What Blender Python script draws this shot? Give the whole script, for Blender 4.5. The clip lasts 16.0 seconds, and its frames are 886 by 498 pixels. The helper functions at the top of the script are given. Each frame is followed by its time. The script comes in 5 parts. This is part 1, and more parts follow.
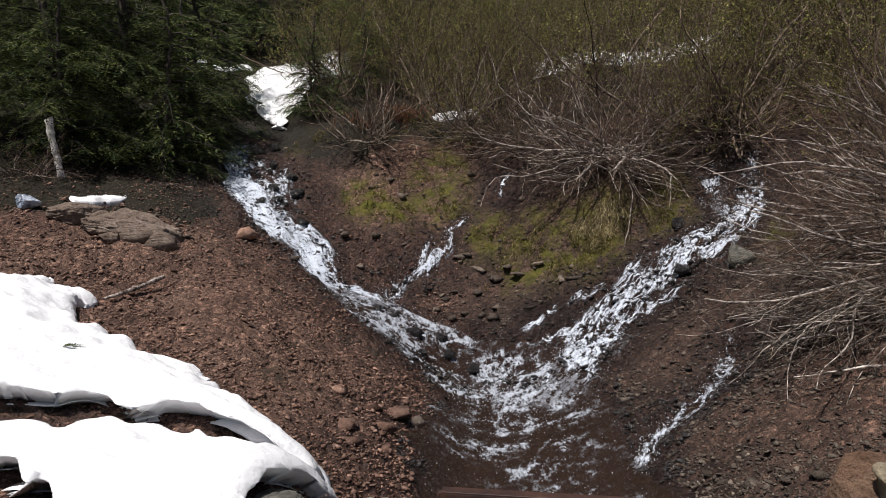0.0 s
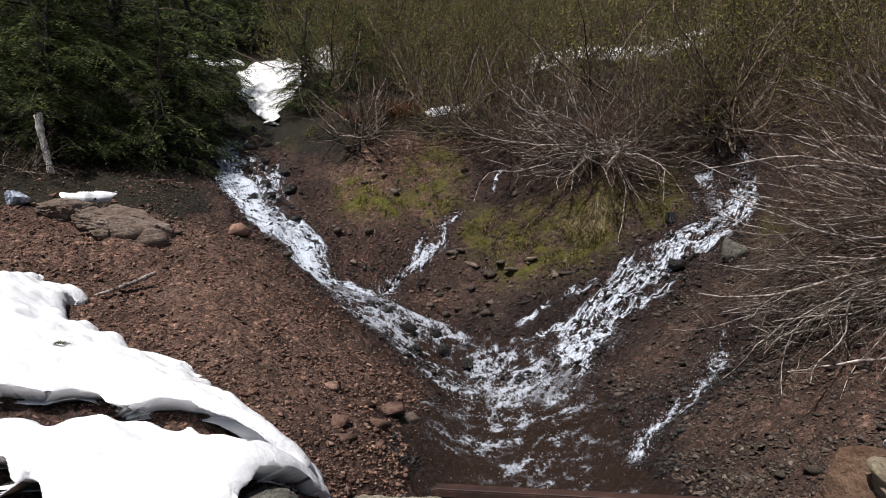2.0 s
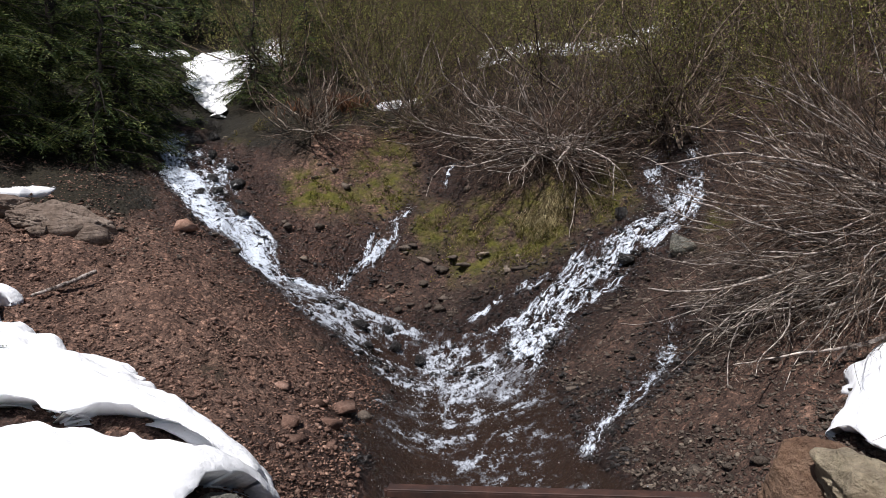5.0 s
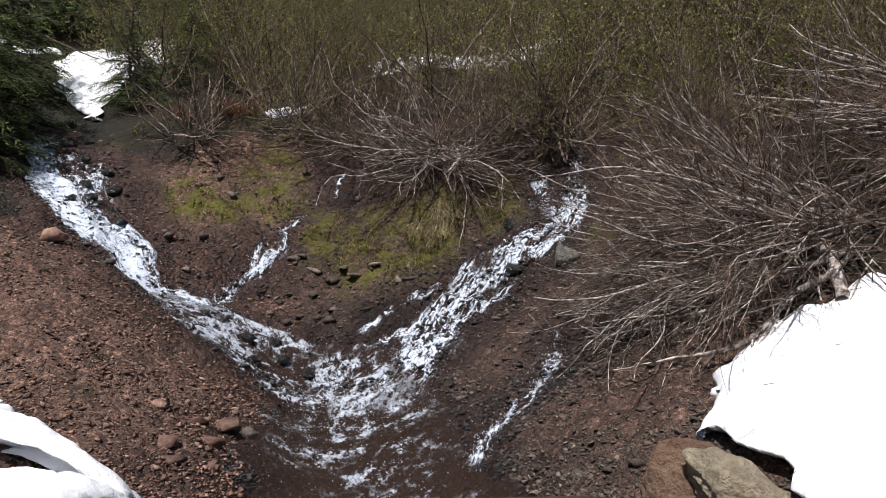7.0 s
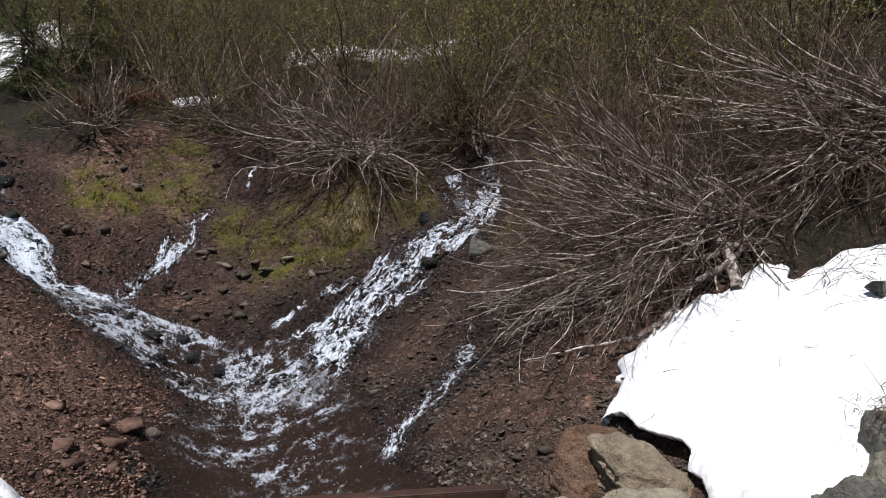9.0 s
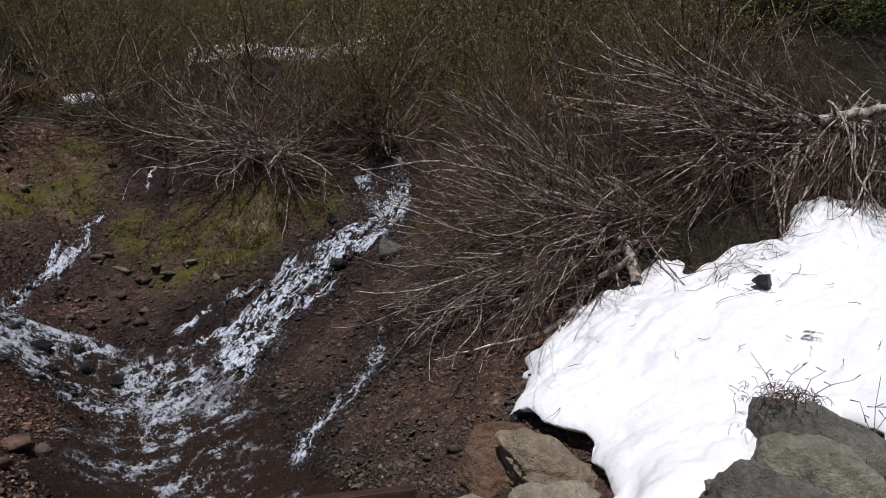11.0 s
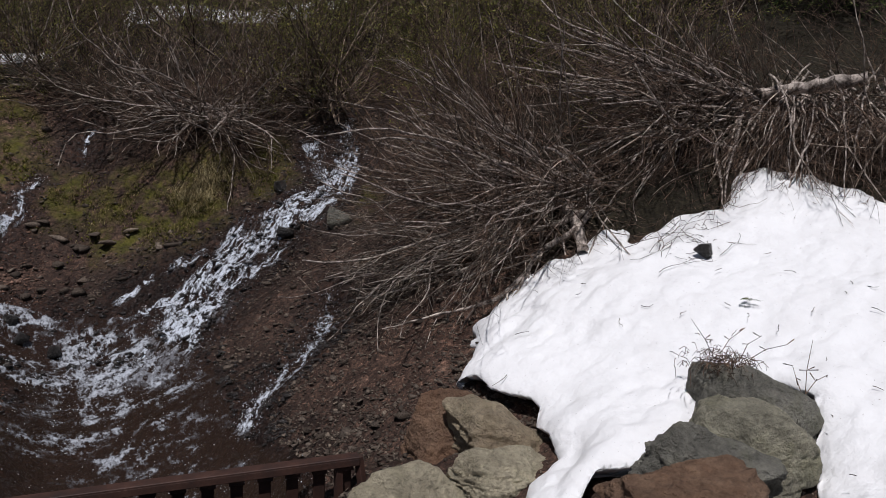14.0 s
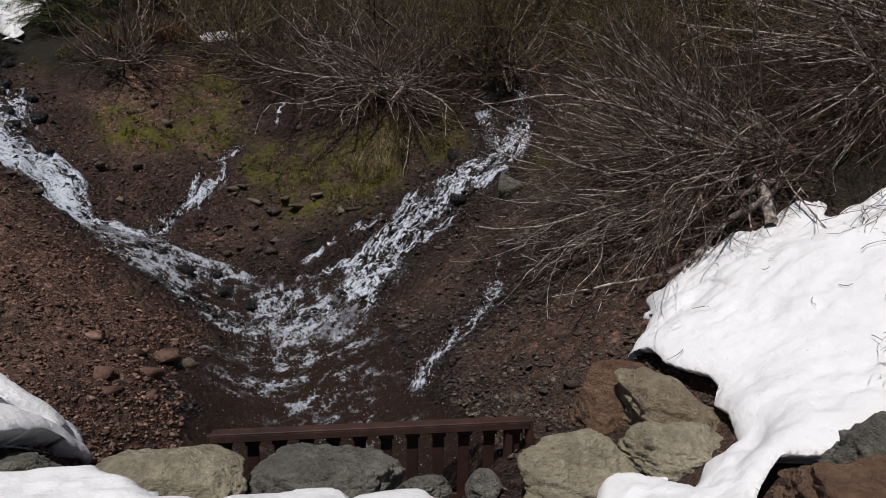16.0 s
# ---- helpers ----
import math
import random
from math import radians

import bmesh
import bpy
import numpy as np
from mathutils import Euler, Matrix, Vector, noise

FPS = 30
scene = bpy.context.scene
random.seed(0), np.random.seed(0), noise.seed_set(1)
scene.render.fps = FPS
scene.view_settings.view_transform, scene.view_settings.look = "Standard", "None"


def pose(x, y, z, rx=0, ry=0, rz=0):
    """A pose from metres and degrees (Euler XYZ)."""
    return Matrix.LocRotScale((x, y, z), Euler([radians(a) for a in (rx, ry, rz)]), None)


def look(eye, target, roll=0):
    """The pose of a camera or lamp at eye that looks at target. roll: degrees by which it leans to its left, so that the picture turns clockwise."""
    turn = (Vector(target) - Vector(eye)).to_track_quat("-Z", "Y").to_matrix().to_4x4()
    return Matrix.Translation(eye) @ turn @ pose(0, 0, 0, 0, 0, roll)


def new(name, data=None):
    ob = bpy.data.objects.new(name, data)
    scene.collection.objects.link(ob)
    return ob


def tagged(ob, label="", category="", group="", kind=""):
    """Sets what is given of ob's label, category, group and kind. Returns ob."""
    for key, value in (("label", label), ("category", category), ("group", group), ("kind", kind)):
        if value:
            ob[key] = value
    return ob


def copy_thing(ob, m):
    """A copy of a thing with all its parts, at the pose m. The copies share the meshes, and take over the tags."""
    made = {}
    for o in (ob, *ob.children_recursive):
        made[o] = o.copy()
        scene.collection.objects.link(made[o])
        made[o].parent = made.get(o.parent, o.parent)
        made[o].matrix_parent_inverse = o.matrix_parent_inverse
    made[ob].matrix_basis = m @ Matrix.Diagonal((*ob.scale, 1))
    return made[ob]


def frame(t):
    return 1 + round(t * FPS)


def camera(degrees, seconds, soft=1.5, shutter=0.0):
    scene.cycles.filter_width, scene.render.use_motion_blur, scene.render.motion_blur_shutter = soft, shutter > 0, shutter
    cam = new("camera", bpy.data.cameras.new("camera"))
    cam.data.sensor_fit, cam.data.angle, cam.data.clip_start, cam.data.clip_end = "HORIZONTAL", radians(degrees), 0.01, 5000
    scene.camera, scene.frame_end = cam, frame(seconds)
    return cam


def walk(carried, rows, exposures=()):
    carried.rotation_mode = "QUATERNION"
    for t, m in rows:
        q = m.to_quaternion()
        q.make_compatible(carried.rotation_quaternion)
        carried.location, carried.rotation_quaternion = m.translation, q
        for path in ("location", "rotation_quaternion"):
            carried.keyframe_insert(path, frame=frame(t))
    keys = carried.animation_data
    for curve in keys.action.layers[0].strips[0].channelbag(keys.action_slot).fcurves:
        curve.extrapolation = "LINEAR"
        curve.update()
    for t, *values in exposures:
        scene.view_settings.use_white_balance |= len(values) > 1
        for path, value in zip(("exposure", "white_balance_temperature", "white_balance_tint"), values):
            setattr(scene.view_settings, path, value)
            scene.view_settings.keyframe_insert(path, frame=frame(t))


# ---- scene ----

# ---------------------------------------------------------------- the camera turns nearly on the spot
cam = camera(63.16, 16.0, soft=0.5)
# seconds, bearing (right of ahead), rise, lean to the left, in degrees, and the eye's place
TURNS = [
    (0.0, 0.14, -3.07, -0.07, -0.002, -0.005, 1.999),
    (0.5, 0.82, -3.34, -0.08, -0.004, -0.021, 2.002),
    (1.0, 1.53, -3.48, -0.47, -0.049, -0.025, 1.993),
    (1.5, 1.13, -3.39, -0.37, -0.009, -0.007, 1.997),
    (2.0, 0.67, -3.44, -0.22, -0.002, 0.031, 1.998),
    (2.5, -0.38, -3.33, 0.52, 0.021, 0.042, 2.018),
    (3.0, 0.23, -4.04, -0.24, 0.052, 0.078, 2.019),
    (5.5, 6.33, -3.80, 0.11, 0.001, 0.098, 2.016),
    (6.0, 8.79, -3.56, 0.25, 0.004, 0.104, 2.015),
    (6.5, 11.34, -3.27, 0.18, 0.042, 0.134, 2.020),
    (7.0, 12.87, -3.13, 0.25, 0.060, 0.135, 2.016),
    (7.5, 13.95, -3.09, 0.22, 0.071, 0.142, 2.006),
    (8.0, 15.62, -3.14, 0.36, 0.105, 0.148, 1.999),
    (8.5, 17.36, -3.30, 0.28, 0.121, 0.146, 2.001),
    (9.0, 19.39, -3.51, 0.52, 0.111, 0.131, 1.999),
    (11.5, 28.57, -3.32, 0.14, 0.181, 0.135, 1.997),
    (12.0, 30.97, -3.32, 0.29, 0.192, 0.136, 1.993),
    (12.5, 31.97, -3.56, 0.44, 0.196, 0.137, 2.005),
    (13.0, 32.49, -3.56, 0.41, 0.212, 0.137, 1.987),
    (13.5, 32.25, -4.19, 0.33, 0.194, 0.140, 1.982),
    (14.0, 30.25, -5.68, 0.70, 0.193, 0.149, 1.970),
    (14.5, 27.11, -7.22, 0.96, 0.177, 0.159, 1.961),
    (15.0, 24.28, -8.10, 0.99, 0.149, 0.153, 1.964),
    (15.5, 20.75, -8.48, 0.86, 0.131, 0.151, 1.967),
    (16.0, 17.12, -8.38, 0.56, 0.120, 0.143, 1.968),
]


def facing(bearing, rise, lean, eye):
    b, e = math.radians(bearing), math.radians(rise)
    way = Vector((math.sin(b) * math.cos(e), math.cos(b) * math.cos(e), math.sin(e)))
    return look(eye, Vector(eye) + way * 5, lean)


EXPOSURES = [(0.0, 0.03, 6250, 13), (3.0, 0.07, 6100, 13), (7.0, 0.31, 6000, 13), (9.0, 0.07, 5980, 13), (11.5, -0.54, 5930, 15), (13.0, -0.64, 5950, 15), (16.0, -0.65, 6200, 14)]
walk(cam, [(t, facing(b, e, r, eye)) for t, b, e, r, *eye in TURNS], exposures=EXPOSURES)

# ---------------------------------------------------------------- sky and sun
SUN_BEARING, SUN_RISE = -143.0, 63.0
world = bpy.data.worlds.new("sky")
scene.world = world
world.use_nodes = True
wn = world.node_tree
wn.nodes.clear()
sky = wn.nodes.new("ShaderNodeTexSky")
sky.sky_type = "NISHITA"
sky.sun_disc = False
sky.sun_elevation = math.radians(SUN_RISE)
sky.sun_rotation = math.radians(SUN_BEARING)
bg = wn.nodes.new("ShaderNodeBackground")
bg.inputs["Strength"].default_value = 0.045
wo = wn.nodes.new("ShaderNodeOutputWorld")
wn.links.new(sky.outputs[0], bg.inputs[0])
wn.links.new(bg.outputs[0], wo.inputs[0])
sun_data = bpy.data.lights.new("sun", "SUN")
sun_data.energy = 5.0
sun_data.angle = math.radians(0.6)
sun_data.color = (1.0, 0.95, 0.87)
sun = new("sun", sun_data)
sb, se = math.radians(SUN_BEARING), math.radians(SUN_RISE)
sun.matrix_world = look((20 * math.sin(sb) * math.cos(se), 20 * math.cos(sb) * math.cos(se), 20 * math.sin(se)), (0, 0, 0))

# ---------------------------------------------------------------- materials
def mat_start(name):
    m = bpy.data.materials.new(name)
    m.use_nodes = True
    nt = m.node_tree
    nt.nodes.clear()
    out = nt.nodes.new("ShaderNodeOutputMaterial")
    p = nt.nodes.new("ShaderNodeBsdfPrincipled")
    nt.links.new(p.outputs[0], out.inputs[0])
    return m, nt, p


def nd(nt, kind, **inputs):
    n = nt.nodes.new(kind)
    for k, v in inputs.items():
        n.inputs[k.replace("_", " ")].default_value = v
    return n


def ramp(nt, src, stops):
    r = nt.nodes.new("ShaderNodeValToRGB")
    e = r.color_ramp.elements
    while len(e) < len(stops):
        e.new(0.5)
    for el, (pos, col) in zip(e, stops):
        el.position, el.color = pos, (*col, 1) if len(col) == 3 else col
    nt.links.new(src, r.inputs[0])
    return r.outputs[0]


def mix(nt, fac, a, b, blend="MIX"):
    n = nt.nodes.new("ShaderNodeMix")
    n.data_type, n.blend_type = "RGBA", blend
    for sock, v in ((n.inputs[0], fac), (n.inputs[6], a), (n.inputs[7], b)):
        if isinstance(v, (int, float)):
            sock.default_value = v
        elif isinstance(v, tuple):
            sock.default_value = (*v, 1)
        else:
            nt.links.new(v, sock)
    return n.outputs[2]


def math_node(nt, op, a, b=0.0, clamp=False):
    n = nt.nodes.new("ShaderNodeMath")
    n.operation, n.use_clamp = op, clamp
    for sock, v in ((n.inputs[0], a), (n.inputs[1], b)):
        if isinstance(v, (int, float)):
            sock.default_value = v
        else:
            nt.links.new(v, sock)
    return n.outputs[0]


def coords(nt, scale=(1, 1, 1), kind="Object"):
    c = nt.nodes.new("ShaderNodeTexCoord")
    m = nt.nodes.new("ShaderNodeMapping")
    m.inputs["Scale"].default_value = scale
    nt.links.new(c.outputs[kind], m.inputs[0])
    return m.outputs[0]


def tex_noise(nt, vec, scale, detail=4.0, rough=0.6):
    n = nd(nt, "ShaderNodeTexNoise", Scale=scale, Detail=detail, Roughness=rough)
    nt.links.new(vec, n.inputs["Vector"])
    return n.outputs["Fac"]


def tex_cells(nt, vec, scale, out="Color", feature="F1", rand=1.0):
    n = nd(nt, "ShaderNodeTexVoronoi", Scale=scale, Randomness=rand)
    n.feature = feature
    nt.links.new(vec, n.inputs["Vector"])
    return n.outputs[out]


def bump(nt, p, height, strength=0.5, distance=0.02):
    b = nd(nt, "ShaderNodeBump", Strength=strength, Distance=distance)
    nt.links.new(height, b.inputs["Height"])
    nt.links.new(b.outputs[0], p.inputs["Normal"])


def ground_material():
    m, nt, p = mat_start("volcanic_earth")
    v = coords(nt)
    a = nt.nodes.new("ShaderNodeAttribute")
    a.attribute_name = "zones"
    sep = nt.nodes.new("ShaderNodeSeparateColor")
    nt.links.new(a.outputs["Color"], sep.inputs[0])
    wet, moss, red, shade_litter = sep.outputs[0], sep.outputs[1], sep.outputs[2], a.outputs["Alpha"]
    big = tex_noise(nt, v, 0.9, 5)
    mid = tex_noise(nt, v, 4.0, 6, 0.65)
    fine = tex_noise(nt, v, 16, 6, 0.7)
    # a gentle warp keeps the chips from lying in rows
    warp = nd(nt, "ShaderNodeTexNoise", Scale=9.0, Detail=3.0)
    nt.links.new(v, warp.inputs["Vector"])
    wv = nt.nodes.new("ShaderNodeVectorMath")
    wv.operation = "MULTIPLY_ADD"
    nt.links.new(warp.outputs["Color"], wv.inputs[0])
    wv.inputs[1].default_value = (0.05, 0.05, 0.09)
    nt.links.new(v, wv.inputs[2])
    w = wv.outputs[0]
    grey = ramp(nt, big, [(0.3, (0.045, 0.030, 0.024)), (0.55, (0.068, 0.045, 0.036)), (0.75, (0.098, 0.070, 0.057))])
    rust = ramp(nt, big, [(0.3, (0.092, 0.056, 0.044)), (0.5, (0.134, 0.086, 0.067)), (0.72, (0.178, 0.124, 0.099))])
    base = mix(nt, red, grey, rust)
    heights = None
    for scale, weight, lo in ((13, 0.55, 0.62), (32, 0.75, 0.5), (85, 0.6, 0.55)):
        col = nt.nodes.new("ShaderNodeSeparateColor")
        nt.links.new(tex_cells(nt, w, scale), col.inputs[0])
        tone = ramp(nt, col.outputs[0], [(0.0, (0.42, 0.38, 0.36)), (lo, (0.92, 0.88, 0.86)), (0.86, (1.3, 1.27, 1.22)), (1.0, (2.3, 2.2, 2.1))])
        base = mix(nt, weight, base, tone, "MULTIPLY")
        d = math_node(nt, "MULTIPLY", tex_cells(nt, w, scale, "Distance"), -10.0 / scale)
        d = math_node(nt, "ADD", d, math_node(nt, "MULTIPLY", col.outputs[1], 4.0 / scale))
        heights = d if heights is None else math_node(nt, "ADD", heights, d)
    dirt = ramp(nt, mid, [(0.3, (0.6, 0.57, 0.55)), (0.7, (1.3, 1.27, 1.22))])
    base = mix(nt, 0.8, base, dirt, "MULTIPLY")
    mn = tex_noise(nt, v, 5, 6, 0.7)
    mossc = ramp(nt, mn, [(0.25, (0.026, 0.026, 0.006)), (0.48, (0.085, 0.082, 0.010)), (0.62, (0.14, 0.122, 0.022)), (0.8, (0.19, 0.155, 0.055))])
    mfac = math_node(nt, "MULTIPLY", moss, ramp(nt, tex_noise(nt, v, 3.2, 5, 0.65), [(0.40, (0, 0, 0)), (0.60, (1, 1, 1))]))
    base = mix(nt, mfac, base, mossc)
    # leaf litter, coloured darker to take in the shade under trees and thicket
    shaded_duff = ramp(nt, fine, [(0.3, (0.009, 0.007, 0.004)), (0.55, (0.024, 0.019, 0.010)), (0.75, (0.060, 0.050, 0.026))])
    base = mix(nt, shade_litter, base, shaded_duff)
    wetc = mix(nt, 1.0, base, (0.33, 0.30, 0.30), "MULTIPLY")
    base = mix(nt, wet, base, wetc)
    nt.links.new(base, p.inputs["Base Color"])
    rgh = ramp(nt, wet, [(0.0, (0.92,) * 3), (1.0, (0.42,) * 3)])
    nt.links.new(rgh, p.inputs["Roughness"])
    p.inputs["Specular IOR Level"].default_value = 0.3
    h = math_node(nt, "ADD", heights, math_node(nt, "MULTIPLY", fine, 0.4))
    bump(nt, p, h, 1.0, 0.05)
    return m


def stone_material(name, dark, mid, light, moss=0.0, rust=0.0, wet=False, scale=1.0, per_piece=True, layered=False):
    m, nt, p = mat_start(name)
    v = coords(nt, (scale,) * 3)
    n1 = tex_noise(nt, v, 3.0, 8, 0.65)
    n2 = tex_noise(nt, v, 26, 6, 0.7)
    base = ramp(nt, n1, [(0.28, dark), (0.5, mid), (0.75, light)])
    base = mix(nt, 0.7, base, ramp(nt, n2, [(0.3, (0.5,) * 3), (0.52, (1.0,) * 3), (0.75, (1.4, 1.38, 1.3))]), "MULTIPLY")
    if moss:
        g = ramp(nt, tex_noise(nt, v, 4.5, 5, 0.7), [(0.5, (0, 0, 0)), (0.68, (moss,) * 3)])
        base = mix(nt, g, base, (0.17, 0.17, 0.08))
    if rust:
        g = ramp(nt, tex_noise(nt, v, 1.7, 5, 0.6), [(0.42, (0, 0, 0)), (0.6, (rust,) * 3)])
        base = mix(nt, g, base, (0.14, 0.062, 0.03))
    if per_piece:
        geo = nt.nodes.new("ShaderNodeNewGeometry")
        oi = nt.nodes.new("ShaderNodeObjectInfo")
        r = math_node(nt, "FRACT", math_node(nt, "ADD", geo.outputs["Random Per Island"], oi.outputs["Random"]))
        tint = ramp(nt, r, [(0.0, (0.6, 0.57, 0.55)), (0.35, (0.95, 0.90, 0.87)), (0.7, (1.3, 1.27, 1.25)), (0.9, (1.75, 1.7, 1.65)), (1.0, (2.5, 2.45, 2.3))])
        base = mix(nt, 1.0, base, tint, "MULTIPLY")
    nt.links.new(base, p.inputs["Base Color"])
    p.inputs["Roughness"].default_value = 0.28 if wet else 0.88
    p.inputs["Specular IOR Level"].default_value = 0.5 if wet else 0.25
    pits = tex_noise(nt, v, 75, 4, 0.7)
    speck = ramp(nt, pits, [(0.30, (0.55,) * 3), (0.42, (1.0,) * 3), (0.66, (1.0,) * 3), (0.74, (1.55, 1.55, 1.5))])
    base = mix(nt, 0.8, base, speck, "MULTIPLY")
    nt.links.new(base, p.inputs["Base Color"])
    h = math_node(nt, "ADD", math_node(nt, "ADD", n2, math_node(nt, "MULTIPLY", n1, 1.8)), math_node(nt, "MULTIPLY", pits, 0.5))
    if not per_piece and not layered:
        # rough hollows and knobs
        h = math_node(nt, "ADD", h, math_node(nt, "MULTIPLY", ramp(nt, tex_noise(nt, v, 9, 6, 0.7), [(0.38, (0, 0, 0)), (0.62, (1, 1, 1))]), 0.7))
    if layered:
        beds_v = coords(nt, (2.0, 2.0, 11.0))
        h = math_node(nt, "ADD", h, math_node(nt, "MULTIPLY", tex_noise(nt, beds_v, 1.6, 6, 0.65), 3.0))
    bump(nt, p, h, 1.0, 0.035 / scale)
    return m


def snow_material():
    m, nt, p = mat_start("old_snow")
    v = coords(nt)
    n1 = tex_noise(nt, v, 2.2, 6, 0.6)
    n2 = tex_noise(nt, v, 24, 6, 0.7)
    c = ramp(nt, n1, [(0.28, (0.83, 0.825, 0.825)), (0.5, (0.90, 0.90, 0.905)), (0.66, (0.93, 0.93, 0.935))])
    c = mix(nt, 0.8, c, ramp(nt, tex_noise(nt, v, 9, 6, 0.7), [(0.3, (0.92, 0.917, 0.917)), (0.5, (1, 1, 1))]), "MULTIPLY")
    grit = ramp(nt, tex_noise(nt, v, 40, 4, 0.65), [(0.27, (0.22, 0.18, 0.15)), (0.33, (1, 1, 1))])
    c = mix(nt, 0.65, c, grit, "MULTIPLY")
    nt.links.new(c, p.inputs["Base Color"])
    p.inputs["Roughness"].default_value = 0.75
    p.inputs["Specular IOR Level"].default_value = 0.3
    bump(nt, p, math_node(nt, "ADD", n2, math_node(nt, "MULTIPLY", tex_noise(nt, v, 5, 3, 0.5), 3.0)), 0.35, 0.05)
    return m


def water_material():
    m, nt, p = mat_start("falling_water")
    out = [n for n in nt.nodes if n.type == "OUTPUT_MATERIAL"][0]
    a = nt.nodes.new("ShaderNodeAttribute")
    a.attribute_name = "foam"
    sep = nt.nodes.new("ShaderNodeSeparateColor")
    nt.links.new(a.outputs["Color"], sep.inputs[0])
    foam, edge = sep.outputs[0], sep.outputs[1]
    uv = nt.nodes.new("ShaderNodeUVMap")
    uv.uv_map = "flow"
    mp = nt.nodes.new("ShaderNodeMapping")
    mp.inputs["Scale"].default_value = (14.0, 27.0, 1)
    nt.links.new(uv.outputs[0], mp.inputs[0])
    streak = tex_noise(nt, mp.outputs[0], 1.0, 5, 0.65)
    v = coords(nt)
    froth = tex_noise(nt, coords(nt, (1, 0.45, 1)), 30, 6, 0.72)
    # threads of white water: narrow crests of two noises drawn out along the flow
    coarse = nt.nodes.new("ShaderNodeMapping")
    coarse.inputs["Scale"].default_value = (4.5, 10.0, 1)
    nt.links.new(uv.outputs[0], coarse.inputs[0])

    def crest(src, narrow):
        d = math_node(nt, "ABSOLUTE", math_node(nt, "SUBTRACT", src, 0.5))
        return math_node(nt, "SUBTRACT", 1.0, math_node(nt, "MULTIPLY", d, narrow), True)

    lace = math_node(nt, "ADD", math_node(nt, "MULTIPLY", crest(streak, 9.0), 0.55), math_node(nt, "MULTIPLY", crest(tex_noise(nt, coarse.outputs[0], 1.0, 5, 0.6), 11.0), 0.50))
    lace = math_node(nt, "ADD", lace, math_node(nt, "MULTIPLY", math_node(nt, "SUBTRACT", froth, 0.5), 2.2))
    f = math_node(nt, "ADD", foam, math_node(nt, "SUBTRACT", lace, 0.46))
    mask = ramp(nt, f, [(0.24, (0, 0, 0)), (0.50, (0.36,) * 3), (1.0, (0.92,) * 3)])
    mask = math_node(nt, "MULTIPLY", mask, ramp(nt, foam, [(0.0, (0, 0, 0)), (0.30, (1, 1, 1))]))
    mask = math_node(nt, "MULTIPLY", mask, ramp(nt, sep.outputs[2], [(0.25, (1, 1, 1)), (0.55, (0.72,) * 3)]))
    p.inputs["Base Color"].default_value = (0.70, 0.755, 0.84, 1)
    p.inputs["Roughness"].default_value = 0.55
    p.inputs["Specular IOR Level"].default_value = 0.4
    body = nd(nt, "ShaderNodeBsdfPrincipled", Roughness=0.06, IOR=1.33)
    body.inputs["Base Color"].default_value = (0.036, 0.022, 0.0165, 1)
    clear = nt.nodes.new("ShaderNodeBsdfTransparent")
    thin = nt.nodes.new("ShaderNodeMixShader")
    nt.links.new(sep.outputs[2], thin.inputs[0])
    nt.links.new(clear.outputs[0], thin.inputs[1])
    nt.links.new(body.outputs[0], thin.inputs[2])
    ms = nt.nodes.new("ShaderNodeMixShader")
    # sparkle painted on the water as small white specks
    glint = ramp(nt, tex_noise(nt, v, 95, 2, 0.5), [(0.70, (0, 0, 0)), (0.74, (0.8,) * 3)])
    cover = math_node(nt, "MULTIPLY", math_node(nt, "MAXIMUM", mask, math_node(nt, "MULTIPLY", glint, sep.outputs[2])), edge)
    nt.links.new(cover, ms.inputs[0])
    nt.links.new(thin.outputs[0], ms.inputs[1])
    nt.links.new(p.outputs[0], ms.inputs[2])
    nt.links.new(ms.outputs[0], out.inputs[0])
    b = nd(nt, "ShaderNodeBump", Strength=0.4, Distance=0.03)
    nt.links.new(lace, b.inputs["Height"])
    nt.links.new(b.outputs[0], p.inputs["Normal"])
    ripple = nd(nt, "ShaderNodeBump", Strength=0.35, Distance=0.03)
    nt.links.new(tex_noise(nt, v, 11, 3, 0.5), ripple.inputs["Height"])
    nt.links.new(ripple.outputs[0], body.inputs["Normal"])
    return m


def bark_material(name, dark, light, patches=True):
    m, nt, p = mat_start(name)
    v = coords(nt)
    n1 = tex_noise(nt, v, 13, 5, 0.7)
    n2 = tex_noise(nt, v, 70, 3, 0.6)
    c = ramp(nt, n1, [(0.37, dark), (0.48, tuple(0.6 * a + 0.4 * b for a, b in zip(dark, light))), (0.58, light)])
    c = mix(nt, 0.6, c, ramp(nt, n2, [(0.3, (0.55,) * 3), (0.7, (1.3,) * 3)]), "MULTIPLY")
    geo = nt.nodes.new("ShaderNodeNewGeometry")
    tint = ramp(nt, geo.outputs["Random Per Island"], [(0.0, (0.25, 0.21, 0.19)), (0.4, (0.65, 0.61, 0.58)), (0.7, (1.35, 1.31, 1.28)), (1.0, (2.0, 1.97, 1.94))])
    c = mix(nt, 1.0, c, tint, "MULTIPLY")
    nt.links.new(c, p.inputs["Base Color"])
    p.inputs["Roughness"].default_value = 0.75
    p.inputs["Specular IOR Level"].default_value = 0.3
    bump(nt, p, n2, 0.4, 0.004)
    return m


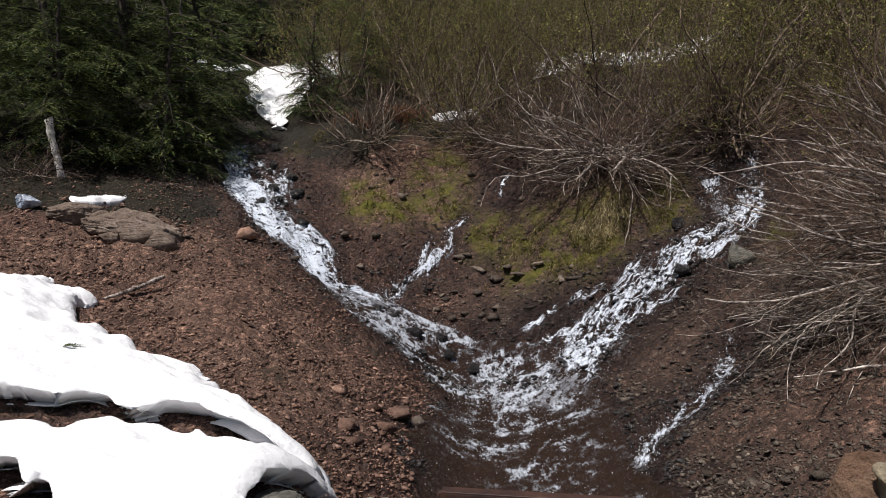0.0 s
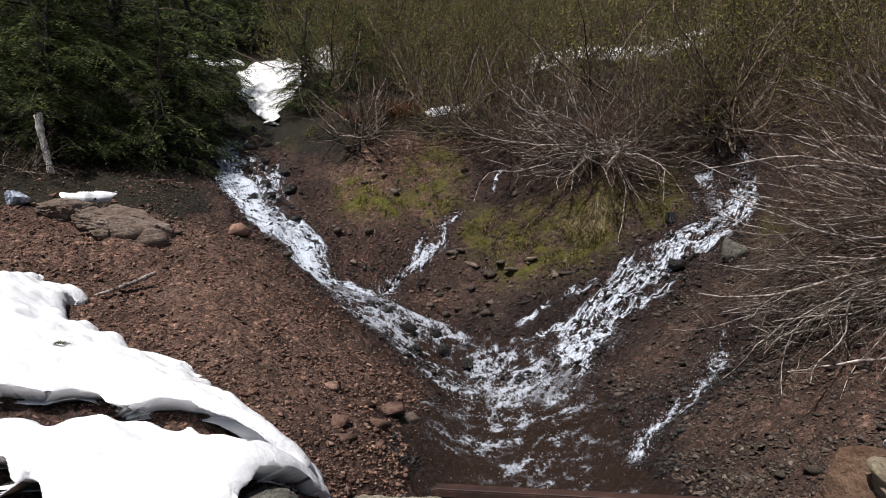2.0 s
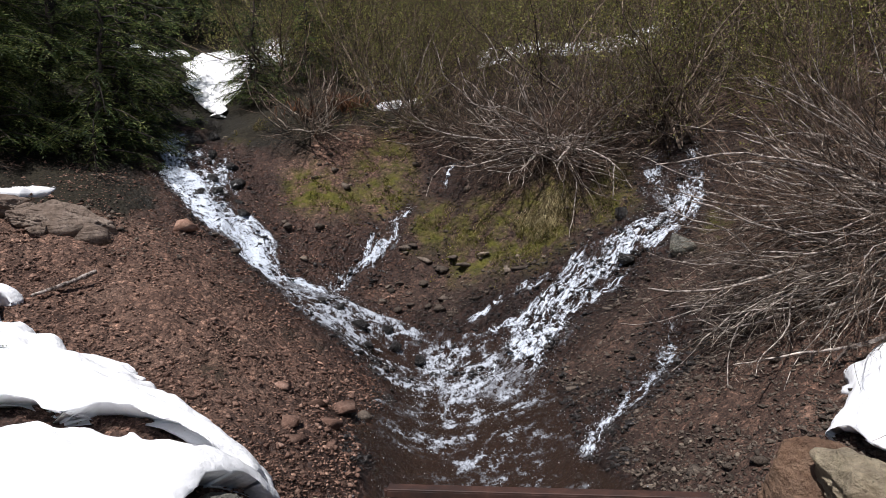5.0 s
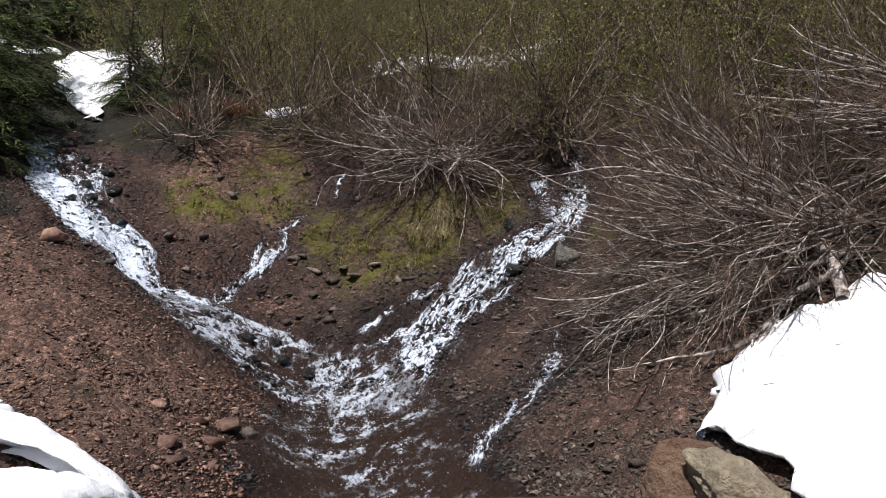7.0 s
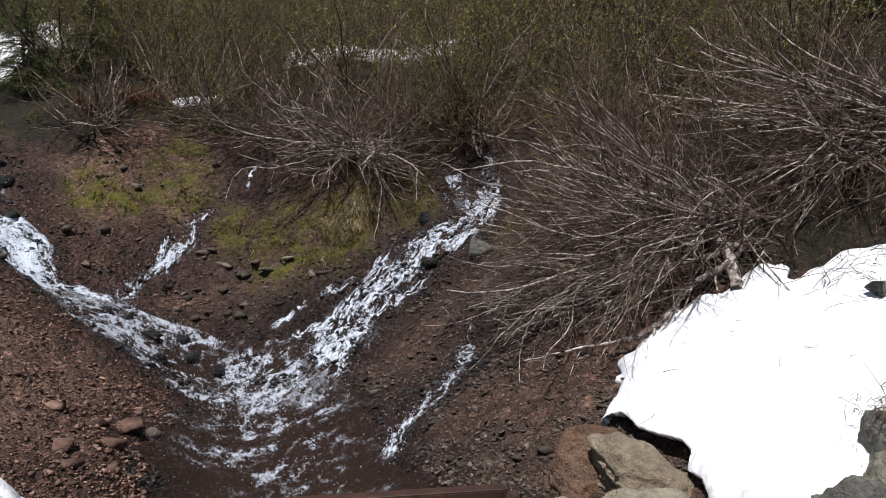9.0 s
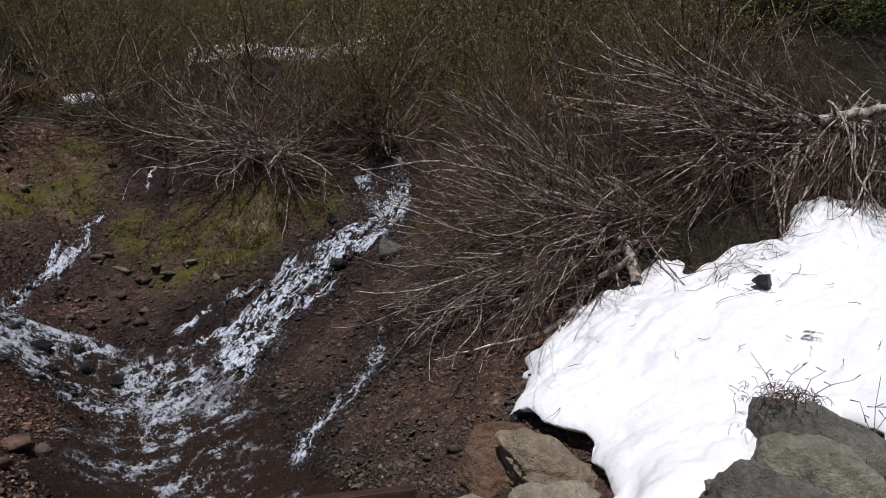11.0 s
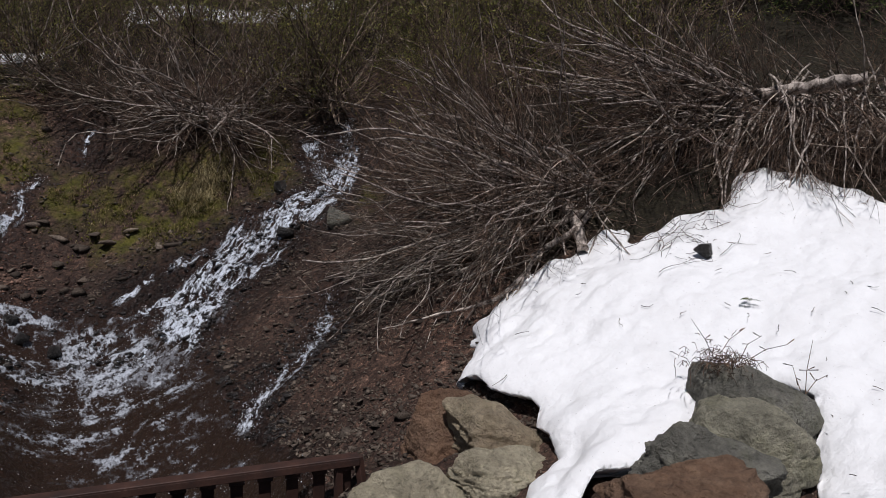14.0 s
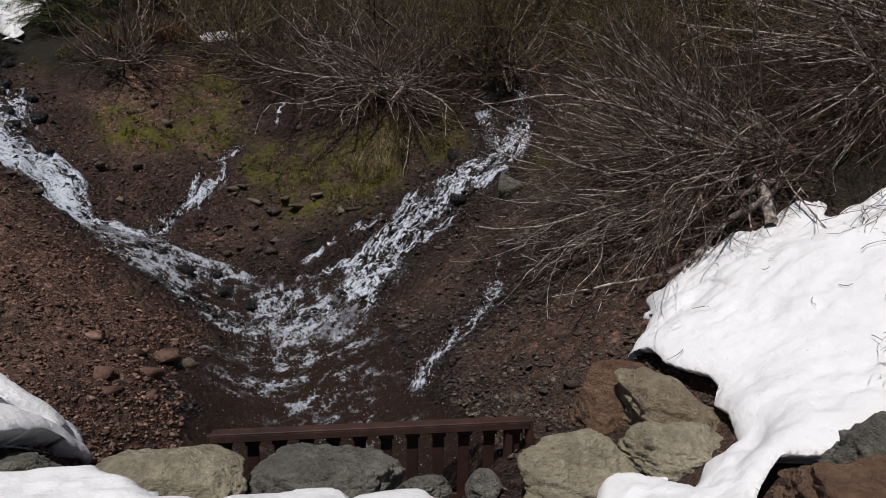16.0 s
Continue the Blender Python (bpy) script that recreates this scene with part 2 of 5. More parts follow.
def leaf_material(name, stops, translucent=0.3):
    m, nt, p = mat_start(name)
    out = [n for n in nt.nodes if n.type == "OUTPUT_MATERIAL"][0]
    geo = nt.nodes.new("ShaderNodeNewGeometry")
    c = ramp(nt, geo.outputs["Random Per Island"], stops)
    # noise paints clumps of leaves as sunlit sprays and shaded gaps
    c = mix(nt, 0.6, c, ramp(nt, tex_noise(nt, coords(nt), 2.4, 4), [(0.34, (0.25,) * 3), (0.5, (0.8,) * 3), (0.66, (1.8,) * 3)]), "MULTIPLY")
    nt.links.new(c, p.inputs["Base Color"])
    p.inputs["Roughness"].default_value = 0.6
    p.inputs["Specular IOR Level"].default_value = 0.25
    t = nt.nodes.new("ShaderNodeBsdfTranslucent")
    nt.links.new(c, t.inputs[0])
    ms = nd(nt, "ShaderNodeMixShader")
    ms.inputs[0].default_value = translucent
    nt.links.new(p.outputs[0], ms.inputs[1])
    nt.links.new(t.outputs[0], ms.inputs[2])
    nt.links.new(ms.outputs[0], out.inputs[0])
    return m


def rust_material():
    m, nt, p = mat_start("rusted_steel")
    v = coords(nt)
    n1 = tex_noise(nt, v, 5, 6, 0.7)
    n2 = tex_noise(nt, v, 60, 4, 0.7)
    c = ramp(nt, n1, [(0.3, (0.020, 0.010, 0.008)), (0.52, (0.048, 0.020, 0.013)), (0.7, (0.075, 0.034, 0.023))])
    c = mix(nt, 0.6, c, ramp(nt, n2, [(0.3, (0.55,) * 3), (0.7, (1.35,) * 3)]), "MULTIPLY")
    nt.links.new(c, p.inputs["Base Color"])
    p.inputs["Roughness"].default_value = 0.7
    bump(nt, p, n2, 0.5, 0.004)
    return m


EARTH = ground_material()
SNOW = snow_material()
WATER = water_material()


def spray_material():
    m, nt, p = mat_start("water_drops")
    geo = nt.nodes.new("ShaderNodeNewGeometry")
    nt.links.new(ramp(nt, geo.outputs["Random Per Island"], [(0.0, (0.45, 0.48, 0.53)), (1.0, (0.88, 0.90, 0.93))]), p.inputs["Base Color"])
    p.inputs["Roughness"].default_value = 0.2
    return m


SPRAY = spray_material()
STONE_RED = stone_material("reddish_stone", (0.090, 0.053, 0.040), (0.179, 0.109, 0.082), (0.294, 0.206, 0.164), scale=4)
STONE_GREY = stone_material("grey_brown_stone", (0.046, 0.037, 0.031), (0.103, 0.083, 0.067), (0.196, 0.166, 0.136), scale=4)
STONE_WET = stone_material("wet_black_stone", (0.012, 0.011, 0.011), (0.028, 0.025, 0.024), (0.055, 0.05, 0.047), wet=True, scale=4)
BOULDER_BUFF = stone_material("buff_boulder", (0.230, 0.200, 0.142), (0.452, 0.399, 0.288), (0.675, 0.605, 0.444), moss=0.28, per_piece=False)
BOULDER_GREY = stone_material("grey_boulder", (0.098, 0.094, 0.081), (0.205, 0.197, 0.168), (0.356, 0.342, 0.289), moss=0.25, per_piece=False)
BOULDER_MID = stone_material("buff_grey_boulder", (0.174, 0.164, 0.127), (0.333, 0.312, 0.238), (0.539, 0.499, 0.371), moss=0.4, per_piece=False)
BOULDER_RUST = stone_material("rusty_boulder", (0.115, 0.068, 0.047), (0.255, 0.163, 0.108), (0.462, 0.327, 0.228), rust=0.55, per_piece=False)
BOULDER_TAN = stone_material("tan_boulder", (0.197, 0.159, 0.110), (0.412, 0.341, 0.237), (0.626, 0.532, 0.374), moss=0.25, rust=0.35, per_piece=False)
BARK_GREY = bark_material("grey_alder_bark", (0.032, 0.022, 0.017), (0.50, 0.445, 0.40))
BARK_BROWN = bark_material("brown_twig_bark", (0.026, 0.016, 0.011), (0.150, 0.102, 0.072))
BARK_MID = bark_material("thicket_bark", (0.026, 0.018, 0.013), (0.36, 0.31, 0.26))
BLEACHED = bark_material("bleached_wood", (0.42, 0.40, 0.37), (0.72, 0.70, 0.66))
BARK_DIM = bark_material("dim_thicket_bark", (0.024, 0.017, 0.012), (0.24, 0.185, 0.14))
BARK_DARK = bark_material("dark_conifer_bark", (0.02, 0.015, 0.012), (0.06, 0.047, 0.04))
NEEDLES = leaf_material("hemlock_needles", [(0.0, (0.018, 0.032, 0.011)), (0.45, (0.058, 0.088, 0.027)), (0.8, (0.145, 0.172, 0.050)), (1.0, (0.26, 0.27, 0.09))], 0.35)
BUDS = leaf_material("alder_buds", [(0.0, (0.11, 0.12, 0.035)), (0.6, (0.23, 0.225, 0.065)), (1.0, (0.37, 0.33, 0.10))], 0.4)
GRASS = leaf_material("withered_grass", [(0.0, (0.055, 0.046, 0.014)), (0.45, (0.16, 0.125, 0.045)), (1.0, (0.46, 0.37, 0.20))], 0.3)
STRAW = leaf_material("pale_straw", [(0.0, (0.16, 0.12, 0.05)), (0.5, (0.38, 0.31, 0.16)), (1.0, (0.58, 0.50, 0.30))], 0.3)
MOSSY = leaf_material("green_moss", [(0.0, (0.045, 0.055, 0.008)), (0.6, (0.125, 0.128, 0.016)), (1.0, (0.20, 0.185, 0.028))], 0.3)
RUST = rust_material()

# ---------------------------------------------------------------- the lie of the land
# heights (m) along rays from the viewpoint: rows by bearing (degrees, right of ahead), columns by distance
BEARINGS = (-40, -22, -15, -6, 3, 12, 22, 32, 45, 58)
REACH = (4.0, 5.0, 6.5, 8.5, 10.0, 11.5, 13.0, 15.5, 24.0)
HEIGHTS = (
    (0.12, 0.25, 0.70, 1.25, 1.65, 2.15, 2.70, 3.70, 7.5),
    (0.10, 0.22, 0.50, 0.88, 1.40, 1.95, 2.45, 3.50, 7.6),
    (0.05, 0.20, 0.34, 0.75, 1.10, 1.50, 2.10, 3.15, 7.2),
    (0.00, -0.35, -0.12, 0.12, 0.38, 0.64, 1.75, 3.90, 7.0),
    (-0.06, -0.85, -0.80, -0.62, -0.42, 0.35, 1.75, 3.90, 7.0),
    (-0.12, -0.80, -0.70, -0.32, 0.20, 1.20, 2.75, 4.15, 7.3),
    (-0.16, -0.30, -0.15, 0.32, 1.00, 2.15, 3.10, 4.40, 7.8),
    (-0.13, 0.02, 0.45, 1.10, 1.80, 2.70, 3.50, 4.90, 8.5),
    (0.05, 0.32, 0.95, 1.95, 2.70, 3.50, 4.30, 5.50, 9.0),
    (0.10, 0.40, 1.05, 2.05, 2.85, 3.60, 4.40, 5.60, 9.5),
)
H_AZ = np.radians(np.array((-110, -70) + BEARINGS + (85, 120), float))
H_D = np.array((0.0, 2.5) + REACH + (45.0, 110.0, 400.0))
H_Z = np.array([(0.0, 0.05) + row + (17.0, 34.0, 60.0) for row in HEIGHTS])
H_Z = np.vstack([H_Z[:1] * 0.4, H_Z[:1] * 0.9, H_Z, H_Z[-1:] * 0.95, H_Z[-1:] * 0.4])


def cubic(p0, p1, p2, p3, t):
    return 0.5 * (2 * p1 + (p2 - p0) * t + (2 * p0 - 5 * p1 + 4 * p2 - p3) * t * t + (3 * p1 - p0 - 3 * p2 + p3) * t ** 3)


def hash2(ix, iy, seed):
    n = (ix * 374761393 + iy * 668265263 + seed * 974634777) & 0x7FFFFFFF
    n = ((n ^ (n >> 13)) * 1274126177) & 0x7FFFFFFF
    return ((n ^ (n >> 16)) & 0xFFFF) / 65535.0


def noise2(x, y, seed=0):
    """Smooth value noise, -1 to 1, on arrays."""
    x, y = np.asarray(x, float), np.asarray(y, float)
    ix, iy = np.floor(x).astype(np.int64), np.floor(y).astype(np.int64)
    fx, fy = x - ix, y - iy
    fx, fy = fx * fx * (3 - 2 * fx), fy * fy * (3 - 2 * fy)
    a = hash2(ix, iy, seed) * (1 - fx) + hash2(ix + 1, iy, seed) * fx
    b = hash2(ix, iy + 1, seed) * (1 - fx) + hash2(ix + 1, iy + 1, seed) * fx
    return 2 * (a * (1 - fy) + b * fy) - 1


def fbm(x, y, octaves=4, seed=0):
    s, a = 0.0, 0.5
    for k in range(octaves):
        s = s + a * noise2(x * 2 ** k, y * 2 ** k, seed + k)
        a *= 0.5
    return s


def lay(x, y):
    """The smooth height of the land at x, y (arrays)."""
    x, y = np.asarray(x, float), np.asarray(y, float)
    az, d = np.arctan2(x, y), np.hypot(x, y)
    i = np.clip(np.searchsorted(H_AZ, az) - 1, 0, len(H_AZ) - 2)
    j = np.clip(np.searchsorted(H_D, d) - 1, 0, len(H_D) - 2)
    u = np.clip((az - H_AZ[i]) / (H_AZ[i + 1] - H_AZ[i]), 0, 1)
    v = np.clip((d - H_D[j]) / (H_D[j + 1] - H_D[j]), 0, 1)
    I = [np.clip(i + k, 0, len(H_AZ) - 1) for k in (-1, 0, 1, 2)]
    # across the bearings smooth, along the distance nearly straight
    cols = []
    for jj in (j, j + 1):
        cols.append(cubic(H_Z[I[0], jj], H_Z[I[1], jj], H_Z[I[2], jj], H_Z[I[3], jj], u))
    w = 0.6 * v + 0.4 * v * v * (3 - 2 * v)
    return cols[0] * (1 - w) + cols[1] * w

# ---------------------------------------------------------------- streams: x, y, width along each bed
LEFT_FALL = [(-4.38, 15.71, 0.45), (-4.0, 14.11, 0.55), (-3.55, 13.18, 0.62), (-3.0, 12.3, 0.62), (-2.49, 12.07, 0.72), (-2.14, 11.96, 0.64), (-2.01, 11.54, 0.55), (-1.71, 11.23, 0.54), (-1.19, 11.34, 0.5), (-0.66, 11.28, 0.42)]
LACE = [(-3.75, 14.5, 0.4), (-3.15, 13.75, 0.75), (-2.95, 13.0, 0.75), (-2.75, 12.35, 0.4)]
RAPIDS = [(-1.6, 11.1, 0.5), (-1.0, 10.8, 1.1), (-0.3, 10.45, 1.6), (0.35, 10.05, 1.6), (0.85, 9.4, 1.6), (0.98, 8.47, 1.8), (0.88, 7.23, 2.0), (0.92, 5.6, 2.0), (0.95, 5.0, 1.9)]
SMALL_FALL = [(0.48, 13.3, 0.08), (0.32, 13.09, 0.14), (0.16, 12.98, 0.18), (0.13, 12.64, 0.16), (-0.09, 12.5, 0.2), (-0.23, 12.27, 0.18), (-0.47, 12.1, 0.2), (-0.67, 11.87, 0.24), (-0.85, 11.51, 0.3)]
SMALL_SIDE = [(-0.14, 12.84, 0.07), (-0.27, 12.59, 0.1), (-0.35, 12.31, 0.1), (-0.58, 12.01, 0.12), (-0.73, 11.72, 0.14)]
SEEP = [(1.3, 13.99, 0.16), (1.14, 13.75, 0.22), (1.06, 13.4, 0.1)]
RIGHT_FALL = [(5.0, 11.52, 0.26), (4.62, 10.86, 0.5), (4.32, 10.23, 0.69), (3.94, 10.15, 0.72), (3.56, 10.2, 0.78), (3.16, 10.17, 0.86), (2.69, 10.18, 0.95), (2.25, 10.0, 1.0), (1.87, 9.61, 1.05), (1.47, 9.26, 1.0), (1.1, 8.95, 0.8)]
BRAID_A = [(4.53, 11.63, 0.25), (4.18, 11.2, 0.35), (4.08, 10.4, 0.3), (3.9, 10.15, 0.3)]
BRAID_B = [(2.5, 10.6, 0.14), (1.91, 10.76, 0.16), (1.49, 10.74, 0.14), (1.15, 10.77, 0.1)]
BRAID_C = [(2.2, 10.1, 0.2), (1.82, 10.25, 0.2), (1.36, 10.42, 0.18), (0.86, 10.29, 0.16), (0.5, 10.1, 0.15)]
TRICKLE = [(3.4, 8.4, 0.14), (3.3, 8.2, 0.22), (3.04, 7.84, 0.34), (2.76, 7.44, 0.36), (2.46, 7.31, 0.36), (2.22, 7.21, 0.34), (1.99, 6.95, 0.28), (1.86, 6.6, 0.16)]
# bed, how white, how wet the ground beside it
STREAMS = [("left_cascade", LEFT_FALL, 0.48), ("lace", LACE, -0.06), ("rapids", RAPIDS, 0.36), ("small_cascade", SMALL_FALL, 0.04), ("side_thread", SMALL_SIDE, 0.12), ("seep", SEEP, -0.02),
           ("right_cascade", RIGHT_FALL, 0.10), ("upper_braid", BRAID_A, -0.06), ("thin_braid", BRAID_B, -0.04), ("lower_braid", BRAID_C, 0.0), ("trickle", TRICKLE, -0.12)]


def along(points, step):
    """Points of a smooth line through x, y, width, about a step apart."""
    P = np.array([points[0]] + list(points) + [points[-1]], float)
    out = []
    for k in range(1, len(P) - 2):
        n = max(2, int(np.hypot(*(P[k + 1] - P[k])[:2]) / step))
        t = np.linspace(0, 1, n, endpoint=False)[:, None]
        out.append(cubic(P[k - 1], P[k], P[k + 1], P[k + 2], t))
    out.append(P[-2:-1])
    return np.vstack(out)


def beds(x, y, streams=None):
    """Distance outside the nearest bed's edge (negative within), metres."""
    best = np.full(np.shape(x), 9.0)
    near = (np.hypot(x, y) < 20)
    xs, ys = x[near], y[near]
    b = best[near]
    for _, line, _ in streams or STREAMS:
        L = along(line, 0.25)
        for q in L:
            b = np.minimum(b, np.hypot(xs - q[0], ys - q[1]) - q[2] * 0.5)
    best[near] = b
    return best


def smooth(a, b, x):
    t = np.clip((x - a) / (b - a), 0, 1)
    return t * t * (3 - 2 * t)


def ground(x, y, fine=True):
    x, y = np.asarray(x, float), np.asarray(y, float)
    d = np.hypot(x, y)
    z = lay(x, y) + 0.10 * fbm(x * 0.9, y * 0.9, 3, 5) * smooth(3, 7, d)
    if fine:
        z = z + smooth(3.5, 6, d) * (0.09 * fbm(x * 3.1, y * 3.1, 4, 11) + 0.035 * np.abs(noise2(x * 13, y * 13, 17)))
        s = beds(np.atleast_1d(x), np.atleast_1d(y)).reshape(np.shape(x))
        z = z - 0.10 * smooth(0.12, -0.12, s) + 0.10 * np.abs(fbm(x * 5, y * 5, 2, 23)) * smooth(0.1, -0.1, s)
        p = beds(np.atleast_1d(x), np.atleast_1d(y), STREAMS[2:3]).reshape(np.shape(x))
        z = z - 0.14 * smooth(0.05, -0.3, p) * smooth(9.6, 8.6, d) * smooth(4.6, 5.2, d)
    return z


def mesh_of(name, verts, faces, material=None, shade=True):
    me = bpy.data.meshes.new(name)
    verts = np.asarray(verts, np.float32).reshape(-1, 3)
    faces = np.asarray(faces, np.int32)
    k = faces.shape[1]
    me.vertices.add(len(verts))
    me.vertices.foreach_set("co", verts.ravel())
    me.loops.add(faces.size)
    me.loops.foreach_set("vertex_index", faces.ravel())
    me.polygons.add(len(faces))
    me.polygons.foreach_set("loop_start", np.arange(0, faces.size, k, dtype=np.int32))
    me.update(calc_edges=True)
    if shade:
        me.polygons.foreach_set("use_smooth", np.ones(len(faces), bool))
    if material:
        me.materials.append(material)
    me.validate()
    return me


def paint(me, name, rgb):
    a = me.color_attributes.new(name, "FLOAT_COLOR", "POINT")
    c = np.ones((len(rgb), 4), np.float32)
    c[:, :rgb.shape[1]] = rgb
    a.data.foreach_set("color", c.ravel())


def grid_faces(rows, cols, wrap=False):
    i, j = np.meshgrid(np.arange(rows - 1), np.arange(cols if wrap else cols - 1), indexing="ij")
    j2 = (j + 1) % cols
    return np.stack([i * cols + j, i * cols + j2, (i + 1) * cols + j2, (i + 1) * cols + j], -1).reshape(-1, 4)


def part(name, me, parent, label=""):
    ob = new(name, me)
    ob.parent = parent
    if label:
        tagged(ob, label)
    return ob


MOSS = [(-1.41, 13.49, 0.55), (-0.88, 13.4, 0.5), (-0.04, 13.8, 0.75), (0.8, 12.75, 0.5), (1.47, 12.05, 0.6), (2.51, 11.6, 0.7), (3.6, 11.3, 0.5),
        (4.45, 9.6, 0.3), (-2.72, 14.9, 0.4), (2.0, 11.75, 0.6), (0.06, 13.3, 0.5)]


def zones(x, y):
    s = beds(x, y)
    wet = smooth(1.5, 0.15, s + 0.6 * fbm(x * 2, y * 2, 3, 31) + 0.5 * smooth(1.6, 2.6, x) * smooth(9.5, 8.6, y))
    moss = np.zeros_like(x)
    for mx, my, r in MOSS:
        moss = np.maximum(moss, smooth(r * 1.25, r * 0.45, np.hypot(x - mx, (y - my) * 0.8) + 0.25 * fbm(x * 3, y * 3, 3, 37)))
    moss *= smooth(0.0, 0.15, s)
    wet = wet * (1 - 0.75 * moss)
    az = np.degrees(np.arctan2(x, y))
    red = np.clip(smooth(6, -4, az) + 0.5 * smooth(24, 36, az) + 0.35 * fbm(x, y, 3, 41) + 0.2, 0, 1) * (0.25 + 0.75 * smooth(4.2, 5.6, np.hypot(x, y)))
    d = np.hypot(x, y)
    # litter reaches out to darken the shaded ground below conifers and alders
    shade_litter = smooth(-0.15, 0.25, fbm(x * 1.2, y * 1.2, 3, 43) + np.where(az < -10, smooth(12.2, 13.6, d + 1.7 * smooth(-15, -21, az)) * 1.6 - 0.5, smooth(13.8, 16.0, d) * 1.6 - 0.6 + 1.2 * smooth(31, 40, az) * smooth(6.2, 7.8, d)))
    shade_litter = shade_litter * smooth(0.2, 0.6, s)
    # damp earth below the left slabs, darkened also for the lip's shade
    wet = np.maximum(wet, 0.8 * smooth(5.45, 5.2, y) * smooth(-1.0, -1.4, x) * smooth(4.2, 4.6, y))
    return np.stack([wet, moss, red, shade_litter], -1)


def build_ground():
    az = np.radians(np.concatenate([np.arange(-180, -44, 8), np.arange(-44, 76, 0.2), np.arange(76, 180, 8)]))
    r = np.concatenate([[0.6, 1.5], 2.4 * (30 / 2.4) ** np.linspace(0, 1, 310), 30 * (420 / 30) ** np.linspace(0.04, 1, 26)])
    R, A = np.meshgrid(r, az, indexing="ij")
    x, y = R * np.sin(A), R * np.cos(A)
    z = ground(x.ravel(), y.ravel())
    v = np.stack([x.ravel(), y.ravel(), z], -1)
    n = len(az)
    f = grid_faces(len(r), n, True)[:, ::-1]
    v = np.vstack([v, [[0, 0, 0]]])
    hub = np.stack([np.arange(n), (np.arange(n) + 1) % n, np.full(n, len(v) - 1), np.full(n, len(v) - 1)], -1)[:, :3]
    quads = np.concatenate([f, np.stack([hub[::2, 1], hub[::2, 0], hub[::2, 2], (hub[::2, 1] + 1) % n], -1)[:, ::-1]])
    me = mesh_of("ground", v, quads, EARTH)
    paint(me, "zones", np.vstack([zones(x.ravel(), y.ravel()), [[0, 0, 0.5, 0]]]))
    return tagged(new("ground", me), "reddish-brown volcanic hillside of loose earth and gravel", "ground", kind="structure")


build_ground()


# ---------------------------------------------------------------- water
RIFFLES = [(0.55, 9.42, 0.75, 0.14, 0.75), (0.7, 9.95, 0.28, 0.3, 0.6), (1.1, 9.1, 0.45, 0.3, 0.65), (0.95, 8.5, 0.65, 0.32, 0.42), (1.35, 8.35, 0.35, 0.25, 0.45), (0.75, 7.95, 0.6, 0.16, 0.5),
           (1.05, 7.3, 0.6, 0.14, 0.45), (1.3, 7.7, 0.3, 0.3, 0.3), (1.2, 6.75, 0.45, 0.14, 0.38), (0.1, 8.6, 0.4, 0.08, 0.32), (0.35, 7.6, 0.3, 0.07, 0.2), (1.45, 6.2, 0.3, 0.08, 0.3)]


def cells(x, y, seed):
    """Distances to the nearest and second nearest of scattered points, and a random number of the nearest."""
    ix, iy = np.floor(x).astype(np.int64), np.floor(y).astype(np.int64)
    f1, f2, pick = np.full(x.shape, 9.0), np.full(x.shape, 9.0), np.zeros(x.shape)
    for a in (-1, 0, 1):
        for b in (-1, 0, 1):
            d = np.hypot(ix + a + hash2(ix + a, iy + b, seed) - x, iy + b + hash2(ix + a, iy + b, seed + 1) - y)
            pick = np.where(d < f1, hash2(ix + a, iy + b, seed + 2), pick)
            f2 = np.minimum(f2, np.maximum(f1, d))
            f1 = np.minimum(f1, d)
    return f1, f2, pick


